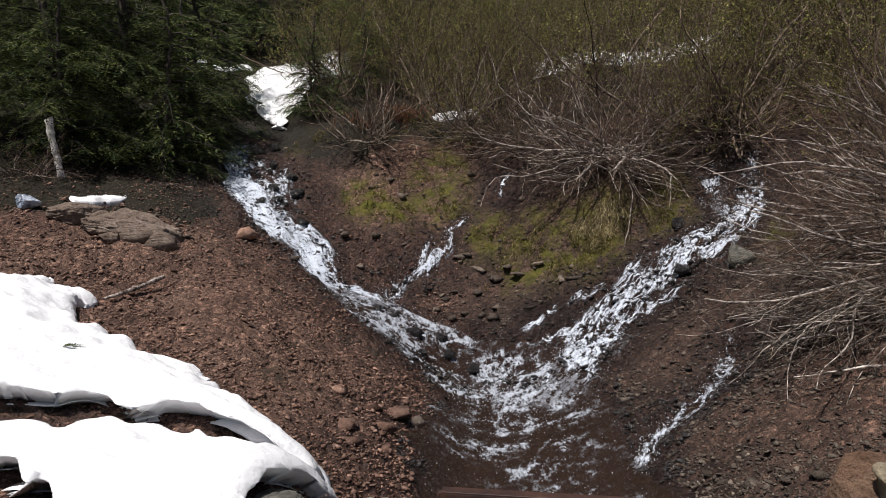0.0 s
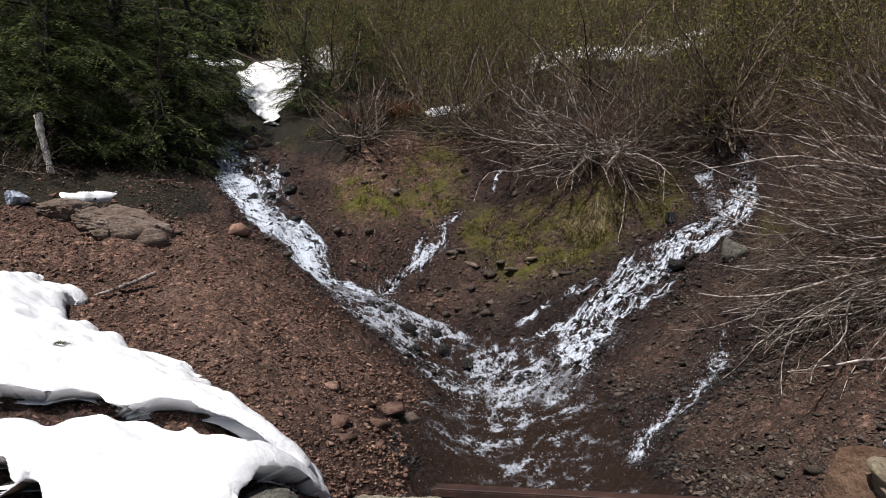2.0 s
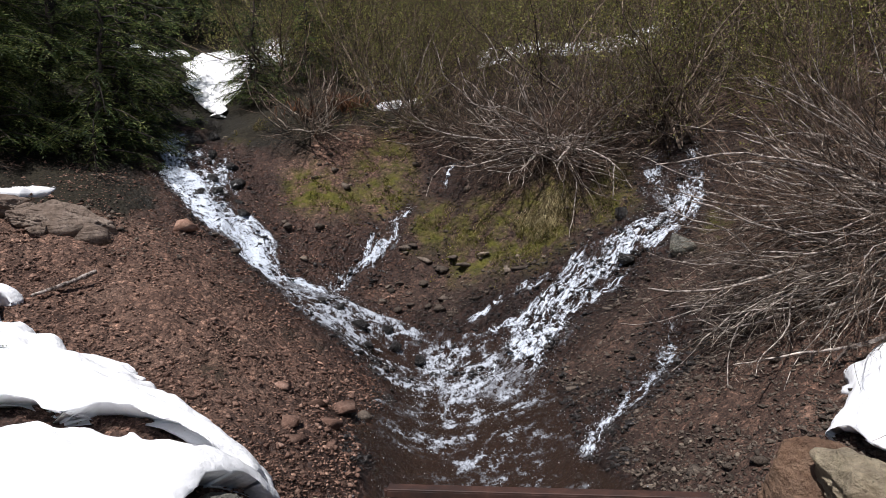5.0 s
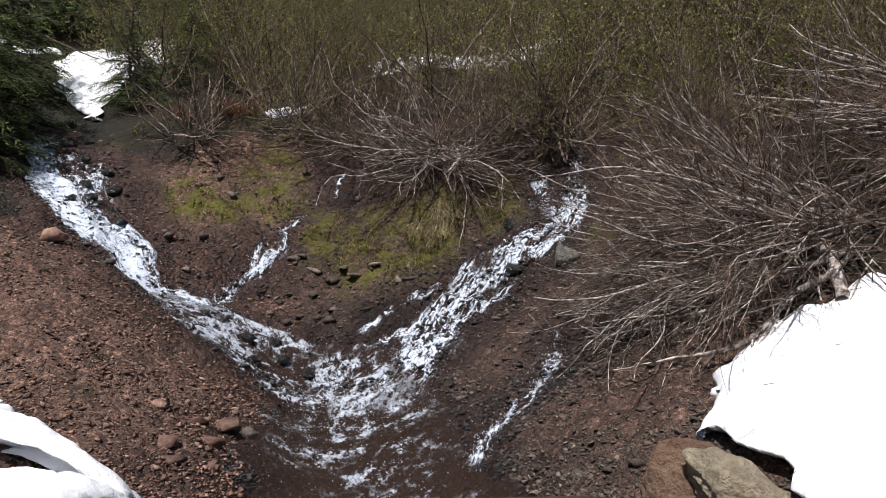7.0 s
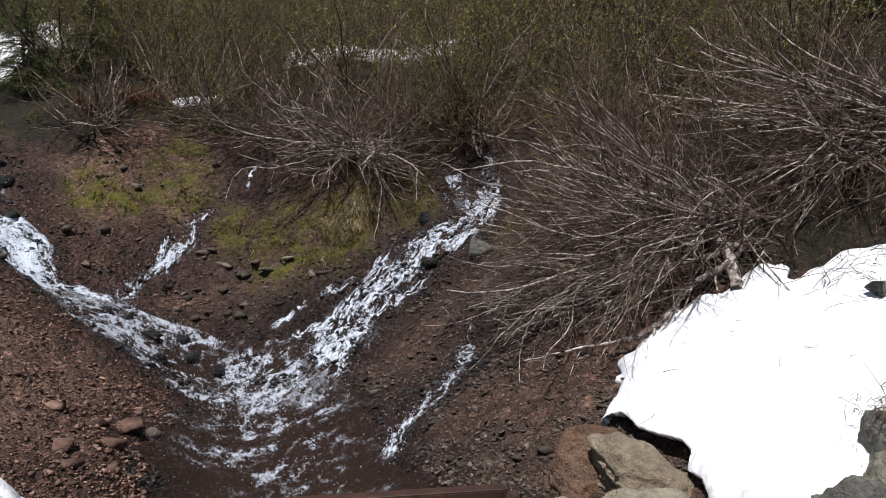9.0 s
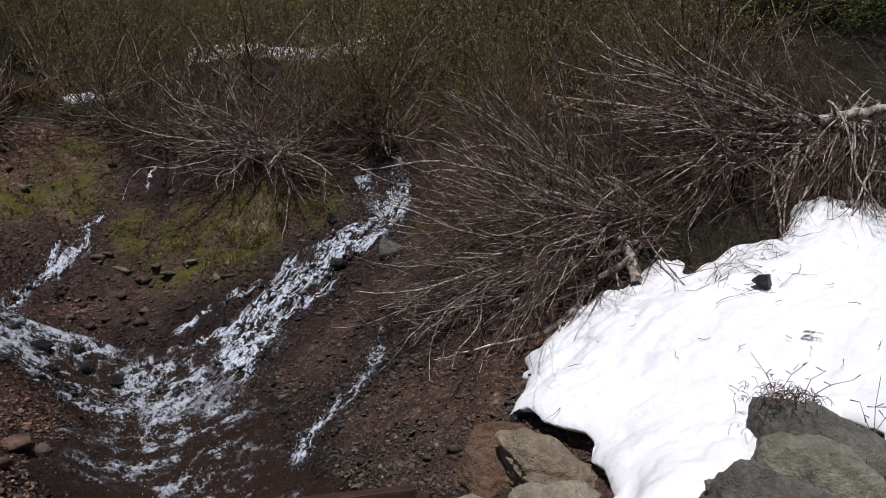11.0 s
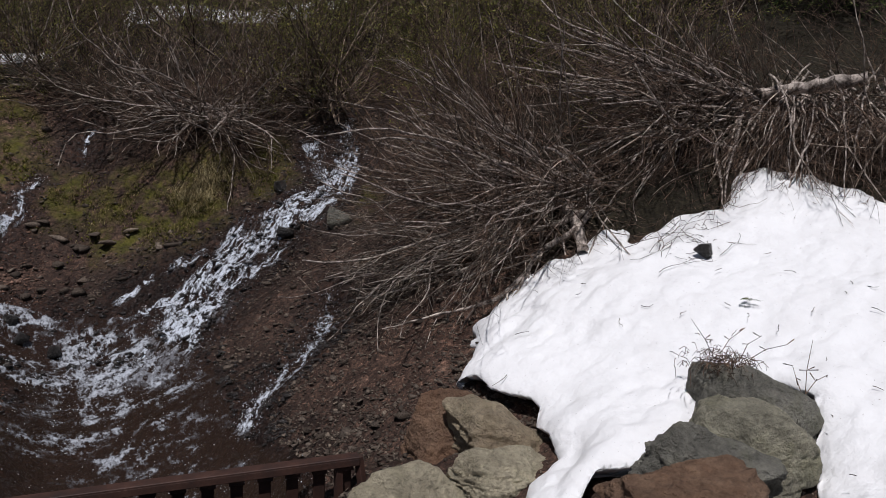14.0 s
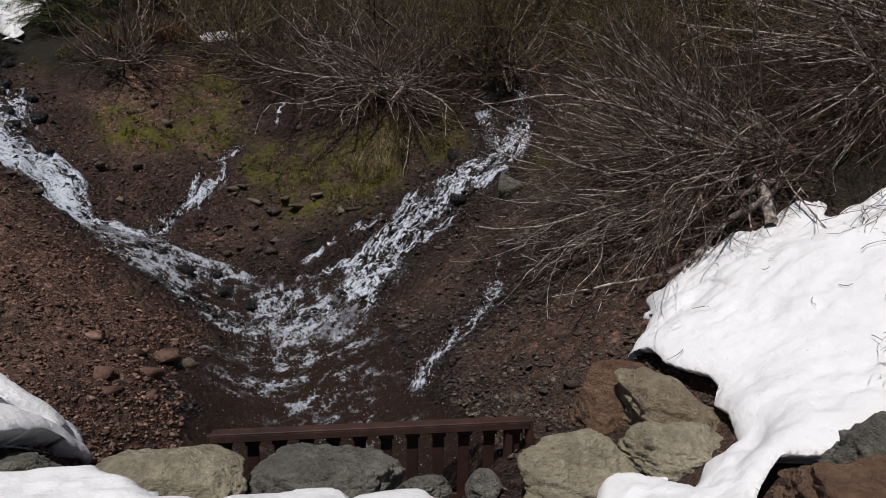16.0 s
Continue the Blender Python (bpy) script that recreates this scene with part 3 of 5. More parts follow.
def build_stream(name, line, white):
    L = along(line, 0.03)
    d = np.gradient(L[:, :2], axis=0)
    d /= np.linalg.norm(d, axis=1)[:, None] + 1e-9
    for _ in range(6):
        d[1:-1] = (d[:-2] + d[1:-1] + d[2:]) / 3
    d /= np.linalg.norm(d, axis=1)[:, None] + 1e-9
    side = np.stack([-d[:, 1], d[:, 0]], -1)
    u = np.concatenate([[0], np.cumsum(np.linalg.norm(np.diff(L[:, :2], axis=0), axis=1))])
    m = int(max(7, L[:, 2].max() / 0.028))
    t = np.linspace(-0.62, 0.62, m)
    ragged = 1 + 0.25 * noise2(u * 3.1, u * 0 + 0.5, 71)[:, None]
    X = L[:, None, 0] + side[:, None, 0] * t * L[:, None, 2] * ragged
    Y = L[:, None, 1] + side[:, None, 1] * t * L[:, None, 2] * ragged
    U = np.repeat(u[:, None], m, 1)
    V = t[None, :] * L[:, None, 2]
    seed = len(name)
    # water breaks round stones: white webs between them, dark stones showing through
    wob = 1.5 * fbm(U * 3.1, V * 5.3, 3, 79 + seed)
    wob2 = 1.5 * fbm(U * 3.7, V * 4.1, 3, 179 + seed)
    f1, f2, pick = cells(U * 4.6 + wob + 9.1 * seed, V * 7.0 + wob2, 83 + seed)
    web = smooth(0.42, 0.02, f2 - f1)
    stones = smooth(0.34, 0.14, f1) * (pick > 0.42)
    g1, g2, pick2 = cells(U * 10.0 + wob2 * 2 + 3.3 * seed, V * 15.0 + wob * 2, 87 + seed)
    web2 = smooth(0.40, 0.02, g2 - g1)
    stones = np.maximum(stones, smooth(0.30, 0.12, g1) * (pick2 > 0.5))
    clump = fbm(U * 2.2, V * 5.0, 3, 91 + seed)
    out = np.abs(t[None, :]) / 0.62 + 0.3 * fbm(U * 3.0, V * 3.0, 3, 93 + seed)
    core = smooth(0.95, 0.25, out)
    foam = white + 0.22 * web + 0.22 * web2 + 0.62 * clump + 0.45 * (core - 0.5) - 0.85 * stones * (1.0 - 0.75 * core * (name == "left_cascade"))
    if name == "right_cascade":
        foam = foam - 0.28 * smooth(1.7, 1.0, U)
    if name == "rapids":
        # webs over the stony head, then soft bands of broken water over the brown pool
        w1, w2, pk = cells(X * 3.0 + 1.3 * fbm(X * 2.1, Y * 2.6, 3, 61), Y * 3.8 + 1.3 * fbm(X * 2.6, Y * 2.2, 3, 62), 67)
        head = smooth(9.0, 9.7, Y)
        foam = (0.17 + 0.36 * smooth(0.40, 0.03, w2 - w1) + 0.75 * fbm(X * 2.4, Y * 3.4, 4, 63) - 0.25 * smooth(0.3, 0.1, w1)) * head
        streak = 0.45 * fbm(X * 3.2 + 1.2 * fbm(X * 3, Y * 3, 2, 64), Y * 6.5 + 1.4 * fbm(X * 1.7, Y * 2.0, 2, 68), 4, 65) + 0.5 * fbm(X * 7, Y * 11, 3, 66)
        for bx, by, rx, ry, s in RIFFLES:
            s = s * (0.80 + 0.20 * smooth(7.8, 9.2, by))
            foam = np.maximum(foam, (0.62 * s) * np.exp(-((X - bx) / rx) ** 2 - ((Y - by) / (1.7 * ry)) ** 2) + 0.9 * streak * np.exp(-((X - bx) / rx / 1.5) ** 2 - ((Y - by) / ry / 2.2) ** 2))
    rim = 1 - np.abs(t[None, :] / 0.62)
    edge = smooth(0.0, 0.30, rim + 0.22 * fbm(U * 5, V * 9, 3, 101)) * smooth(0, 0.12, U) * np.where(name == "rapids", 1.0, smooth(u[-1], u[-1] - 0.2, U))
    Z = ground(X.ravel(), Y.ravel()).reshape(X.shape)
    bed = lay(X, Y)
    if name == "rapids":
        W = bed + 0.02 + 0.015 * smooth(0.1, 0.7, foam)
        Z = np.maximum(W, Z + 0.012 - 0.06 * smooth(2.6, 3.4, U))
    else:
        Z = np.maximum(0.35 * bed + 0.65 * Z, Z) + 0.015 + 0.025 * smooth(0.3, 0.9, foam) * smooth(0, 0.35, rim)
    Z = Z - 0.10 * (1 - smooth(0, 0.15, rim))
    me = mesh_of(name, np.stack([X, Y, Z], -1), grid_faces(len(L), m), WATER)
    depth = np.where(name == "rapids", 0.55, 0.25) * smooth(0.0, 0.2, rim)
    paint(me, "foam", np.stack([foam.ravel(), edge.ravel(), (depth * np.ones_like(foam)).ravel()], -1))
    uvl = me.uv_layers.new(name="flow")
    idx = np.empty(len(me.loops), np.int32)
    me.loops.foreach_get("vertex_index", idx)
    flow = np.stack([X * 0.62, Y * 0.17], -1) if name == "rapids" else np.stack([U, V], -1)
    uvl.data.foreach_set("uv", flow.reshape(-1, 2)[idx].astype(np.float32).ravel())
    ob = new(name, me)
    # drops thrown up by the white water
    rng = np.random.default_rng(500 + seed)
    drops = {"left_cascade": 1500, "right_cascade": 2000, "rapids": 1500, "trickle": 420, "small_cascade": 420, "lace": 500, "upper_braid": 300}.get(name, 0)
    if drops:
        k = rng.choice(X.size, drops, p=np.clip(foam + 0.15, 0.02, 1).ravel() / np.clip(foam + 0.15, 0.02, 1).sum())
        c = np.stack([X.ravel()[k], Y.ravel()[k], Z.ravel()[k]], -1) + rng.normal(0, 1, (drops, 3)) * np.array([0.07, 0.07, 0.0])
        c[:, 2] = np.maximum(c[:, 2], ground(c[:, 0], c[:, 1])) + np.abs(rng.normal(0, 0.03, drops))
        tet = np.array([(1, 1, 1), (1, -1, -1), (-1, 1, -1), (-1, -1, 1)]) * 0.6
        v = c[:, None] + tet * rng.uniform(0.004, 0.010, (drops, 1, 1))
        f = np.array([(0, 1, 2), (0, 3, 1), (0, 2, 3), (1, 3, 2)])[None] + 4 * np.arange(drops)[:, None, None]
        tagged(part("spray", mesh_of("spray", v, f.reshape(-1, 3), SPRAY, False), ob, "white drops of thrown-up water"), kind="stuff")
    return ob


WATER_LABELS = {
    "left_cascade": "white foaming cascade tumbling down dark wet rocks",
    "lace": "thin lacy threads of water over black rocks",
    "rapids": "brown stream with white riffles running into a steel rack",
    "small_cascade": "narrow white cascade splitting over wet rocks",
    "side_thread": "thin white thread of water beside a small cascade",
    "seep": "thin veil of water under bare bushes",
    "right_cascade": "broad white cascade spreading down a gravel slope",
    "upper_braid": "thin upper thread of falling water beside moss",
    "thin_braid": "thin thread of water over dark gravel",
    "lower_braid": "shallow thread of water joining the stream",
    "trickle": "small white trickle running down gravel",
}
for wname, wline, wwhite in STREAMS:
    tagged(build_stream(wname, wline, wwhite), WATER_LABELS[wname], "stream", kind="structure")

# ---------------------------------------------------------------- snow
def outline_distance(px, py, poly):
    """Signed distance to a closed outline, positive within."""
    P = np.array(poly, float)
    Q = np.roll(P, -1, 0)
    best = np.full(px.shape, 1e9)
    inside = np.zeros(px.shape, bool)
    for (ax, ay), (bx, by) in zip(P, Q):
        dx, dy = bx - ax, by - ay
        t = np.clip(((px - ax) * dx + (py - ay) * dy) / (dx * dx + dy * dy + 1e-12), 0, 1)
        best = np.minimum(best, np.hypot(px - ax - t * dx, py - ay - t * dy))
        cross = ((ay > py) != (by > py)) & (px < (bx - ax) * (py - ay) / (by - ay + 1e-12) + ax)
        inside ^= cross
    return np.where(inside, best, -best)


def build_snow(name, poly, thick, step=0.03, edge=0.25, ragged=0.06, under=0.0, blunt=0.4, seed=0, label="", back=0.16):
    P = np.array(poly)
    x = np.arange(P[:, 0].min() - 0.15, P[:, 0].max() + 0.15, step)
    y = np.arange(P[:, 1].min() - 0.15, P[:, 1].max() + 0.15, step)
    X, Y = np.meshgrid(x, y, indexing="ij")
    sx, sy = np.gradient(outline_distance(X, Y, poly), step)
    for _ in range(60):
        sx[1:-1, 1:-1] = (sx[:-2, 1:-1] + sx[2:, 1:-1] + sx[1:-1, :-2] + sx[1:-1, 2:]) / 4
        sy[1:-1, 1:-1] = (sy[:-2, 1:-1] + sy[2:, 1:-1] + sy[1:-1, :-2] + sy[1:-1, 2:]) / 4
    S = outline_distance(X, Y, poly) + ragged * (1.1 * fbm(X * 3.2, Y * 3.2, 2, 201 + seed) + 1.3 * (1 - smooth(0.0, 0.6, (sx * X + sy * Y) / (np.hypot(X, Y) + 1e-6))) * noise2(X * 0.2 / step, Y * 0.2 / step, 207 + seed))
    gx, gy = np.gradient(S, step)
    g = np.hypot(gx, gy) + 1e-6
    near = (np.abs(S) < step * 1.2)
    Xs = np.where(near, X - np.clip(S / g, -step, step) * gx / g * 0.95, X)
    Ys = np.where(near, Y - np.clip(S / g, -step, step) * gy / g * 0.95, Y)
    S2 = np.where(near, 0.0, S)
    q = np.clip(S2 / edge, 0, 1)
    # the downhill rim stands thick and undercut, the uphill rim melts out thin
    r = np.hypot(X, Y) + 1e-6
    face = smooth(0.0, 0.6, (sx * X + sy * Y) / r)
    rimh = back + (blunt - back) * face
    prof = rimh + (1 - rimh) * np.sqrt(np.clip(1 - (1 - q) ** 2, 0, 1)) * (face + (1 - face) * (0.35 + 0.65 * smooth(0.05, 0.7, S2) if back < 0.3 else 1.0))
    base = lay(X, Y) + 0.05 * fbm(X * 0.9, Y * 0.9, 3, 5)
    cups = 0.055 * fbm(X * 2.6, Y * 4.2, 4, 211 + seed) + 0.020 * fbm(X * 11, Y * 13, 2, 215 + seed)
    top = base + thick * prof * (1 + 0.25 * fbm(X * 1.1, Y * 1.1, 2, 221 + seed)) + cups * smooth(0, 0.2, S2)
    lift = face * under * thick * smooth(0.75, 0.05, S2) * smooth(-0.45, 0.0, fbm(X * 0.9, Y * 0.9, 2, 231 + seed) + 0.1)
    bottom = np.minimum(base - 0.06 + (lift + 0.06) * smooth(0.8, 0.15, S2) if under else base - 0.08, top - 0.02)
    # the wall below the lip leans back under the slab
    tuck = (1.15 * thick if under else 0.0) * face * smooth(0.22, 0.0, S2)
    ok = S > -step * 1.2
    cell = ok[:-1, :-1] & ok[1:, :-1] & ok[1:, 1:] & ok[:-1, 1:]
    idx = np.arange(X.size).reshape(X.shape)
    f = np.stack([idx[:-1, :-1], idx[1:, :-1], idx[1:, 1:], idx[:-1, 1:]], -1)[cell]
    n = X.size
    # rim: edges that belong to one cell only
    e = np.concatenate([f[:, [0, 1]], f[:, [1, 2]], f[:, [2, 3]], f[:, [3, 0]]])
    key = np.sort(e, 1)
    _, inv, cnt = np.unique(key[:, 0] * n + key[:, 1], return_inverse=True, return_counts=True)
    rim = e[cnt[inv] == 1]
    walls = np.stack([rim[:, 1], rim[:, 0], rim[:, 0] + n, rim[:, 1] + n], -1)
    v = np.concatenate([np.stack([Xs, Ys, top], -1).reshape(-1, 3), np.stack([Xs + tuck * gx / g, Ys + tuck * gy / g, bottom], -1).reshape(-1, 3)])
    faces = np.concatenate([f, f[:, ::-1] + n, walls])
    used = np.unique(faces)
    remap = np.zeros(2 * n, np.int64)
    remap[used] = np.arange(len(used))
    me = mesh_of(name, v[used], remap[faces], SNOW)
    return tagged(new(name, me), label, "snow", "snow patches")


SNOW_A = [(-5.44, 7.05), (-4.72, 7.67), (-4.35, 7.99), (-4.17, 7.83), (-3.9, 7.96), (-3.73, 7.48), (-3.68, 7.15), (-3.47, 6.95), (-3.19, 7.0), (-3.0, 6.81), (-2.78, 6.66), (-2.51, 6.57), (-2.26, 6.61), (-2.21, 6.47), (-2.03, 6.26), (-1.8, 6.0), (-1.55, 5.84), (-1.38, 5.71), (-1.16, 5.54), (-0.96, 5.4), (-0.83, 5.42), (-0.88, 4.93), (-1.11, 4.92), (-1.29, 5.0), (-1.57, 5.15), (-1.83, 5.32), (-2.04, 5.32), (-2.13, 5.23), (-2.22, 5.15), (-2.38, 5.15), (-2.5, 5.27), (-2.66, 5.3), (-2.8, 5.18), (-3.15, 5.08), (-3.71, 4.77)]
SNOW_B = [(-3.52, 4.5), (-3.03, 4.87), (-2.87, 5.0), (-2.66, 5.13), (-2.43, 5.25), (-2.25, 5.22), (-2.01, 5.24), (-1.75, 5.2), (-1.48, 5.12), (-1.19, 5.27), (-0.96, 5.36), (-0.8, 5.43), (-0.83, 4.96), (-0.98, 4.66), (-1.11, 4.55), (-1.16, 4.37), (-1.11, 4.15), (-0.92, 3.66), (-1.87, 3.53), (-2.14, 4.02), (-2.25, 4.04), (-2.28, 4.19), (-2.41, 4.24), (-2.42, 4.11), (-2.59, 4.33), (-3.19, 4.07)]
SNOW_R = [(3.08, 4.73), (3.34, 5.0), (3.51, 5.16), (3.72, 5.51), (4.23, 5.66), (4.56, 5.55), (4.9, 5.35), (5.13, 5.36), (5.36, 5.53), (5.42, 5.42), (5.38, 5.14), (5.72, 5.01), (6.09, 4.76), (6.53, 4.96), (6.95, 5.0), (6.97, 4.8), (7.13, 4.45), (7.04, 4.14), (7.02, 3.68), (7.16, 3.45), (7.62, 2.2), (3.9, 0.8), (3.3, 1.5), (3.62, 2.1), (3.95, 2.28), (4.38, 2.62), (4.36, 2.86), (4.15, 3.10), (3.98, 3.08), (3.72, 2.93), (3.42, 2.92), (3.22, 2.80), (2.98, 3.02), (2.78, 2.95), (2.19, 2.56), (1.66, 2.82), (2.09, 3.49), (2.33, 3.7), (2.56, 3.48), (2.62, 3.26), (2.8, 3.44), (3.04, 3.42), (3.13, 3.83), (3.27, 3.92), (3.15, 4.29), (3.16, 4.59)]
SNOW_C = [(-1.46, 4.02), (-1.1, 4.04), (-0.54, 4.1), (-0.36, 3.85), (-0.21, 3.63), (0.08, 3.52), (0.37, 3.6), (0.58, 3.62), (0.68, 3.49), (1.06, 3.54), (1.13, 3.28), (0.88, 2.59), (-1.16, 3.11)]
SNOW_UP = [(-5.19, 19.52), (-4.97, 20.49), (-3.97, 21.04), (-3.18, 25.12), (-2.45, 19.94), (-3.42, 19.77), (-3.42, 18.5), (-3.56, 17.41), (-3.62, 16.42), (-3.9, 16.81), (-4.62, 17.85), (-4.97, 18.83)]
SNOW_LIP = [(-0.24, 16.01), (0.21, 16.69), (0.87, 17.04), (0.87, 16.49), (0.19, 15.49), (-0.05, 15.44)]
SNOW_FAR = [(2.41, 20.0), (2.88, 21.15), (4.34, 21.13), (5.58, 19.74), (7.3, 19.89), (8.49, 19.82), (8.27, 19.12), (6.8, 18.51), (5.42, 18.67), (3.97, 20.06), (2.48, 19.34)]
SNOW_SMALL = [(-5.6, 10.58), (-5.29, 10.69), (-4.85, 11.19), (-4.84, 10.91), (-5.06, 10.56), (-5.35, 10.48)]
build_snow("snow_patch", SNOW_A, 0.29, 0.03, 0.14, 0.07, 0.30, 0.86, 1, "bright white old snow slab with an undercut lip on earth")
build_snow("snow_patch", SNOW_B, 0.29, 0.03, 0.14, 0.06, 0.25, 0.86, 2, "white snow slab with an overhanging rim above earth")
build_snow("snow_bank", [(x * k, (y + 0.12) * k) for x, y in SNOW_R for k in [0.98 if x > 5.6 else 0.962 if x > 5.3 else 1.0]], 0.25, 0.025, 0.20, 0.035, 0.32, 0.80, 3, "large white snow bank strewn with twigs beside boulders")
build_snow("snow_patch", SNOW_C, 0.28, 0.03, 0.12, 0.05, 0.0, 0.8, 4, "low strip of white snow before roadside boulders", 0.85)
build_snow("snow_patch", SNOW_UP, 0.30, 0.07, 0.30, 0.12, 0.3, 0.45, 5, "white snow field below dark conifers at the waterfall's head")
build_snow("snow_patch", SNOW_LIP, 0.15, 0.04, 0.15, 0.05, 0.0, 0.4, 6, "small remnant of snow on the brow of the slope")
build_snow("snow_patch", SNOW_FAR, 0.20, 0.07, 0.25, 0.15, 0.0, 0.4, 7, "long strip of snow behind bare bushes uphill")
SNOW_STREAK = [(-6.94, 20.02), (-6.58, 20.1), (-5.97, 20.11), (-5.53, 20.8), (-5.41, 20.25), (-5.91, 19.67), (-6.55, 19.53)]
build_snow("snow_patch", SNOW_STREAK, 0.14, 0.06, 0.2, 0.12, 0.0, 0.4, 9, "broken streak of snow below dark conifers")
build_snow("snow_patch", SNOW_SMALL, 0.12, 0.03, 0.10, 0.05, 0.0, 0.4, 8, "thin streak of snow at the edge of the wood")

# ---------------------------------------------------------------- boulders by the road
def rock_mesh(name, size, seed, material, cuts=20, level=6, rough=0.07, fine=0.035):
    rng = random.Random(seed)
    bm = bmesh.new()
    bmesh.ops.create_icosphere(bm, subdivisions=level, radius=1.0)
    planes = []
    for _ in range(cuts):
        n = Vector((rng.gauss(0, 1), rng.gauss(0, 1), rng.gauss(0, 0.8))).normalized()
        planes.append((n, rng.uniform(0.45, 0.80) if cuts > 10 else rng.uniform(0.68, 0.92)))
    off = Vector((rng.uniform(-50, 50), rng.uniform(-50, 50), seed * 3.1))
    for v in bm.verts:
        p = v.co.normalized()
        r = 1.0
        for n, d in planes:
            c = p.dot(n)
            if c > 1e-3:
                r = min(r, d / c)
        r += rough * noise.fractal(p * 1.7 + off, 0.9, 2.0, 4) + fine * noise.fractal(p * 6 + off, 0.7, 2.1, 5) - 0.022 * max(0.0, 1 - 9 * abs(noise.noise(p * 2.3 + off)))
        strata = (0.004 if cuts < 10 else 0.014) * math.sin(14 * (p.z + 0.4 * p.x) + 5 * noise.noise(p * 2 + off))
        v.co = p * (r + strata)
    lo = [min(v.co[k] for v in bm.verts) for k in range(3)]
    hi = [max(v.co[k] for v in bm.verts) for k in range(3)]
    for v in bm.verts:
        v.co = Vector([((v.co[k] - lo[k]) / (hi[k] - lo[k]) - 0.5) * size[k] for k in range(3)])
    me = bpy.data.meshes.new(name)
    bm.to_mesh(me)
    bm.free()
    me.polygons.foreach_set("use_smooth", np.ones(len(me.polygons), bool))
    me.materials.append(material)
    return me


# x, y, z of the middle, width, depth, height, turn, lean, seed, material, label
BOULDERS = [
    (-0.27, 4.42, -0.08, 0.98, 0.70, 0.60, 5, 2, 3, BOULDER_BUFF, "buff-grey flat-topped roadside boulder beside snow"),
    (0.69, 4.40, -0.17, 1.02, 0.70, 0.52, -6, 3, 8, BOULDER_GREY, "dark grey pitted boulder before a rusted rack"),
    (2.27, 3.90, -0.11, 1.02, 0.66, 0.66, 15, 4, 12, BOULDER_BUFF, "pale buff angular boulder at the rack's end"),
    (2.79, 4.44, -0.03, 0.74, 0.66, 0.98, 25, 2, 24, BOULDER_RUST, "tall boulder with an orange rust-stained face"),
    (3.02, 4.06, 0.16, 1.02, 0.62, 0.54, 30, 12, 33, BOULDER_TAN, "tan slab-like boulder under the snow bank's edge"),
    (2.74, 3.76, 0.06, 0.78, 0.52, 0.44, 20, 5, 45, BOULDER_BUFF, "greenish buff boulder wedged among other boulders"),
    (1.28, 4.24, -0.20, 0.38, 0.30, 0.22, 0, 0, 51, BOULDER_GREY, "small grey stone before the rack"),
    (1.63, 4.12, -0.18, 0.24, 0.24, 0.26, 0, 0, 57, BOULDER_GREY, "small rounded grey stone before the rack"),
    (-1.05, 4.52, 0.12, 0.60, 0.40, 0.20, 0, 0, 63, BOULDER_GREY, "flat grey rock between snow patches"),
    (4.06, 2.90, 0.52, 0.74, 0.56, 0.64, 50, 0, 71, BOULDER_GREY, "rounded grey boulder rising from the snow"),
    (3.68, 2.68, 0.42, 0.76, 0.56, 0.68, 52, 4, 77, BOULDER_MID, "large rounded grey-green boulder in the snow"),
    (3.25, 2.64, 0.40, 0.80, 0.62, 0.60, 50, 6, 83, BOULDER_GREY, "dark grey ridged boulder at the snow's edge"),
    (2.88, 2.47, 0.31, 0.88, 0.60, 0.60, 45, 0, 91, BOULDER_RUST, "red-brown cracked boulder on bare earth"),
    (4.02, 3.16, 0.63, 0.42, 0.38, 0.40, 40, 0, 97, BOULDER_GREY, "small dark boulder under a twiggy mat"),
]
for bx, by, bz, bw, bd, bh, turn, lean, seed, bmat, blabel in BOULDERS:
    b = new("boulder", rock_mesh("boulder", (bw, bd, bh), seed, bmat, 6 if "rounded" in blabel else 9 if "flat-topped" in blabel or "pitted" in blabel else 20, fine=0.06 if "pitted" in blabel else 0.035))
    b.matrix_world = pose(bx, by, bz, 0, lean, -turn)
    tagged(b, blabel, "boulder", "roadside boulders")


# ---------------------------------------------------------------- rusted rack at the culvert
def box(bm, a, b, w, h, up=Vector((0, 0, 1))):
    """A bar from a to b, w wide and h high."""
    a, b = Vector(a), Vector(b)
    d = (b - a).normalized()
    s = d.cross(up)
    if s.length < 1e-3:
        s = Vector((1, 0, 0))
    s.normalize()
    t = s.cross(d).normalized()
    vs = []
    for p in (a, b):
        for i, j in ((-1, -1), (1, -1), (1, 1), (-1, 1)):
            vs.append(bm.verts.new(p + s * (i * w / 2) + t * (j * h / 2)))
    for q in ((0, 1, 2, 3), (7, 6, 5, 4), (0, 4, 5, 1), (1, 5, 6, 2), (2, 6, 7, 3), (3, 7, 4, 0)):
        bm.faces.new([vs[k] for k in q])


def bar_mesh(name, *bars):
    bm = bmesh.new()
    for bar in bars:
        box(bm, *bar)
    bmesh.ops.bevel(bm, geom=bm.edges[:], offset=0.004, segments=1, affect="EDGES")
    bmesh.ops.recalc_face_normals(bm, faces=bm.faces[:])
    me = bpy.data.meshes.new(name)
    bm.to_mesh(me)
    bm.free()
    me.materials.append(RUST)
    return me


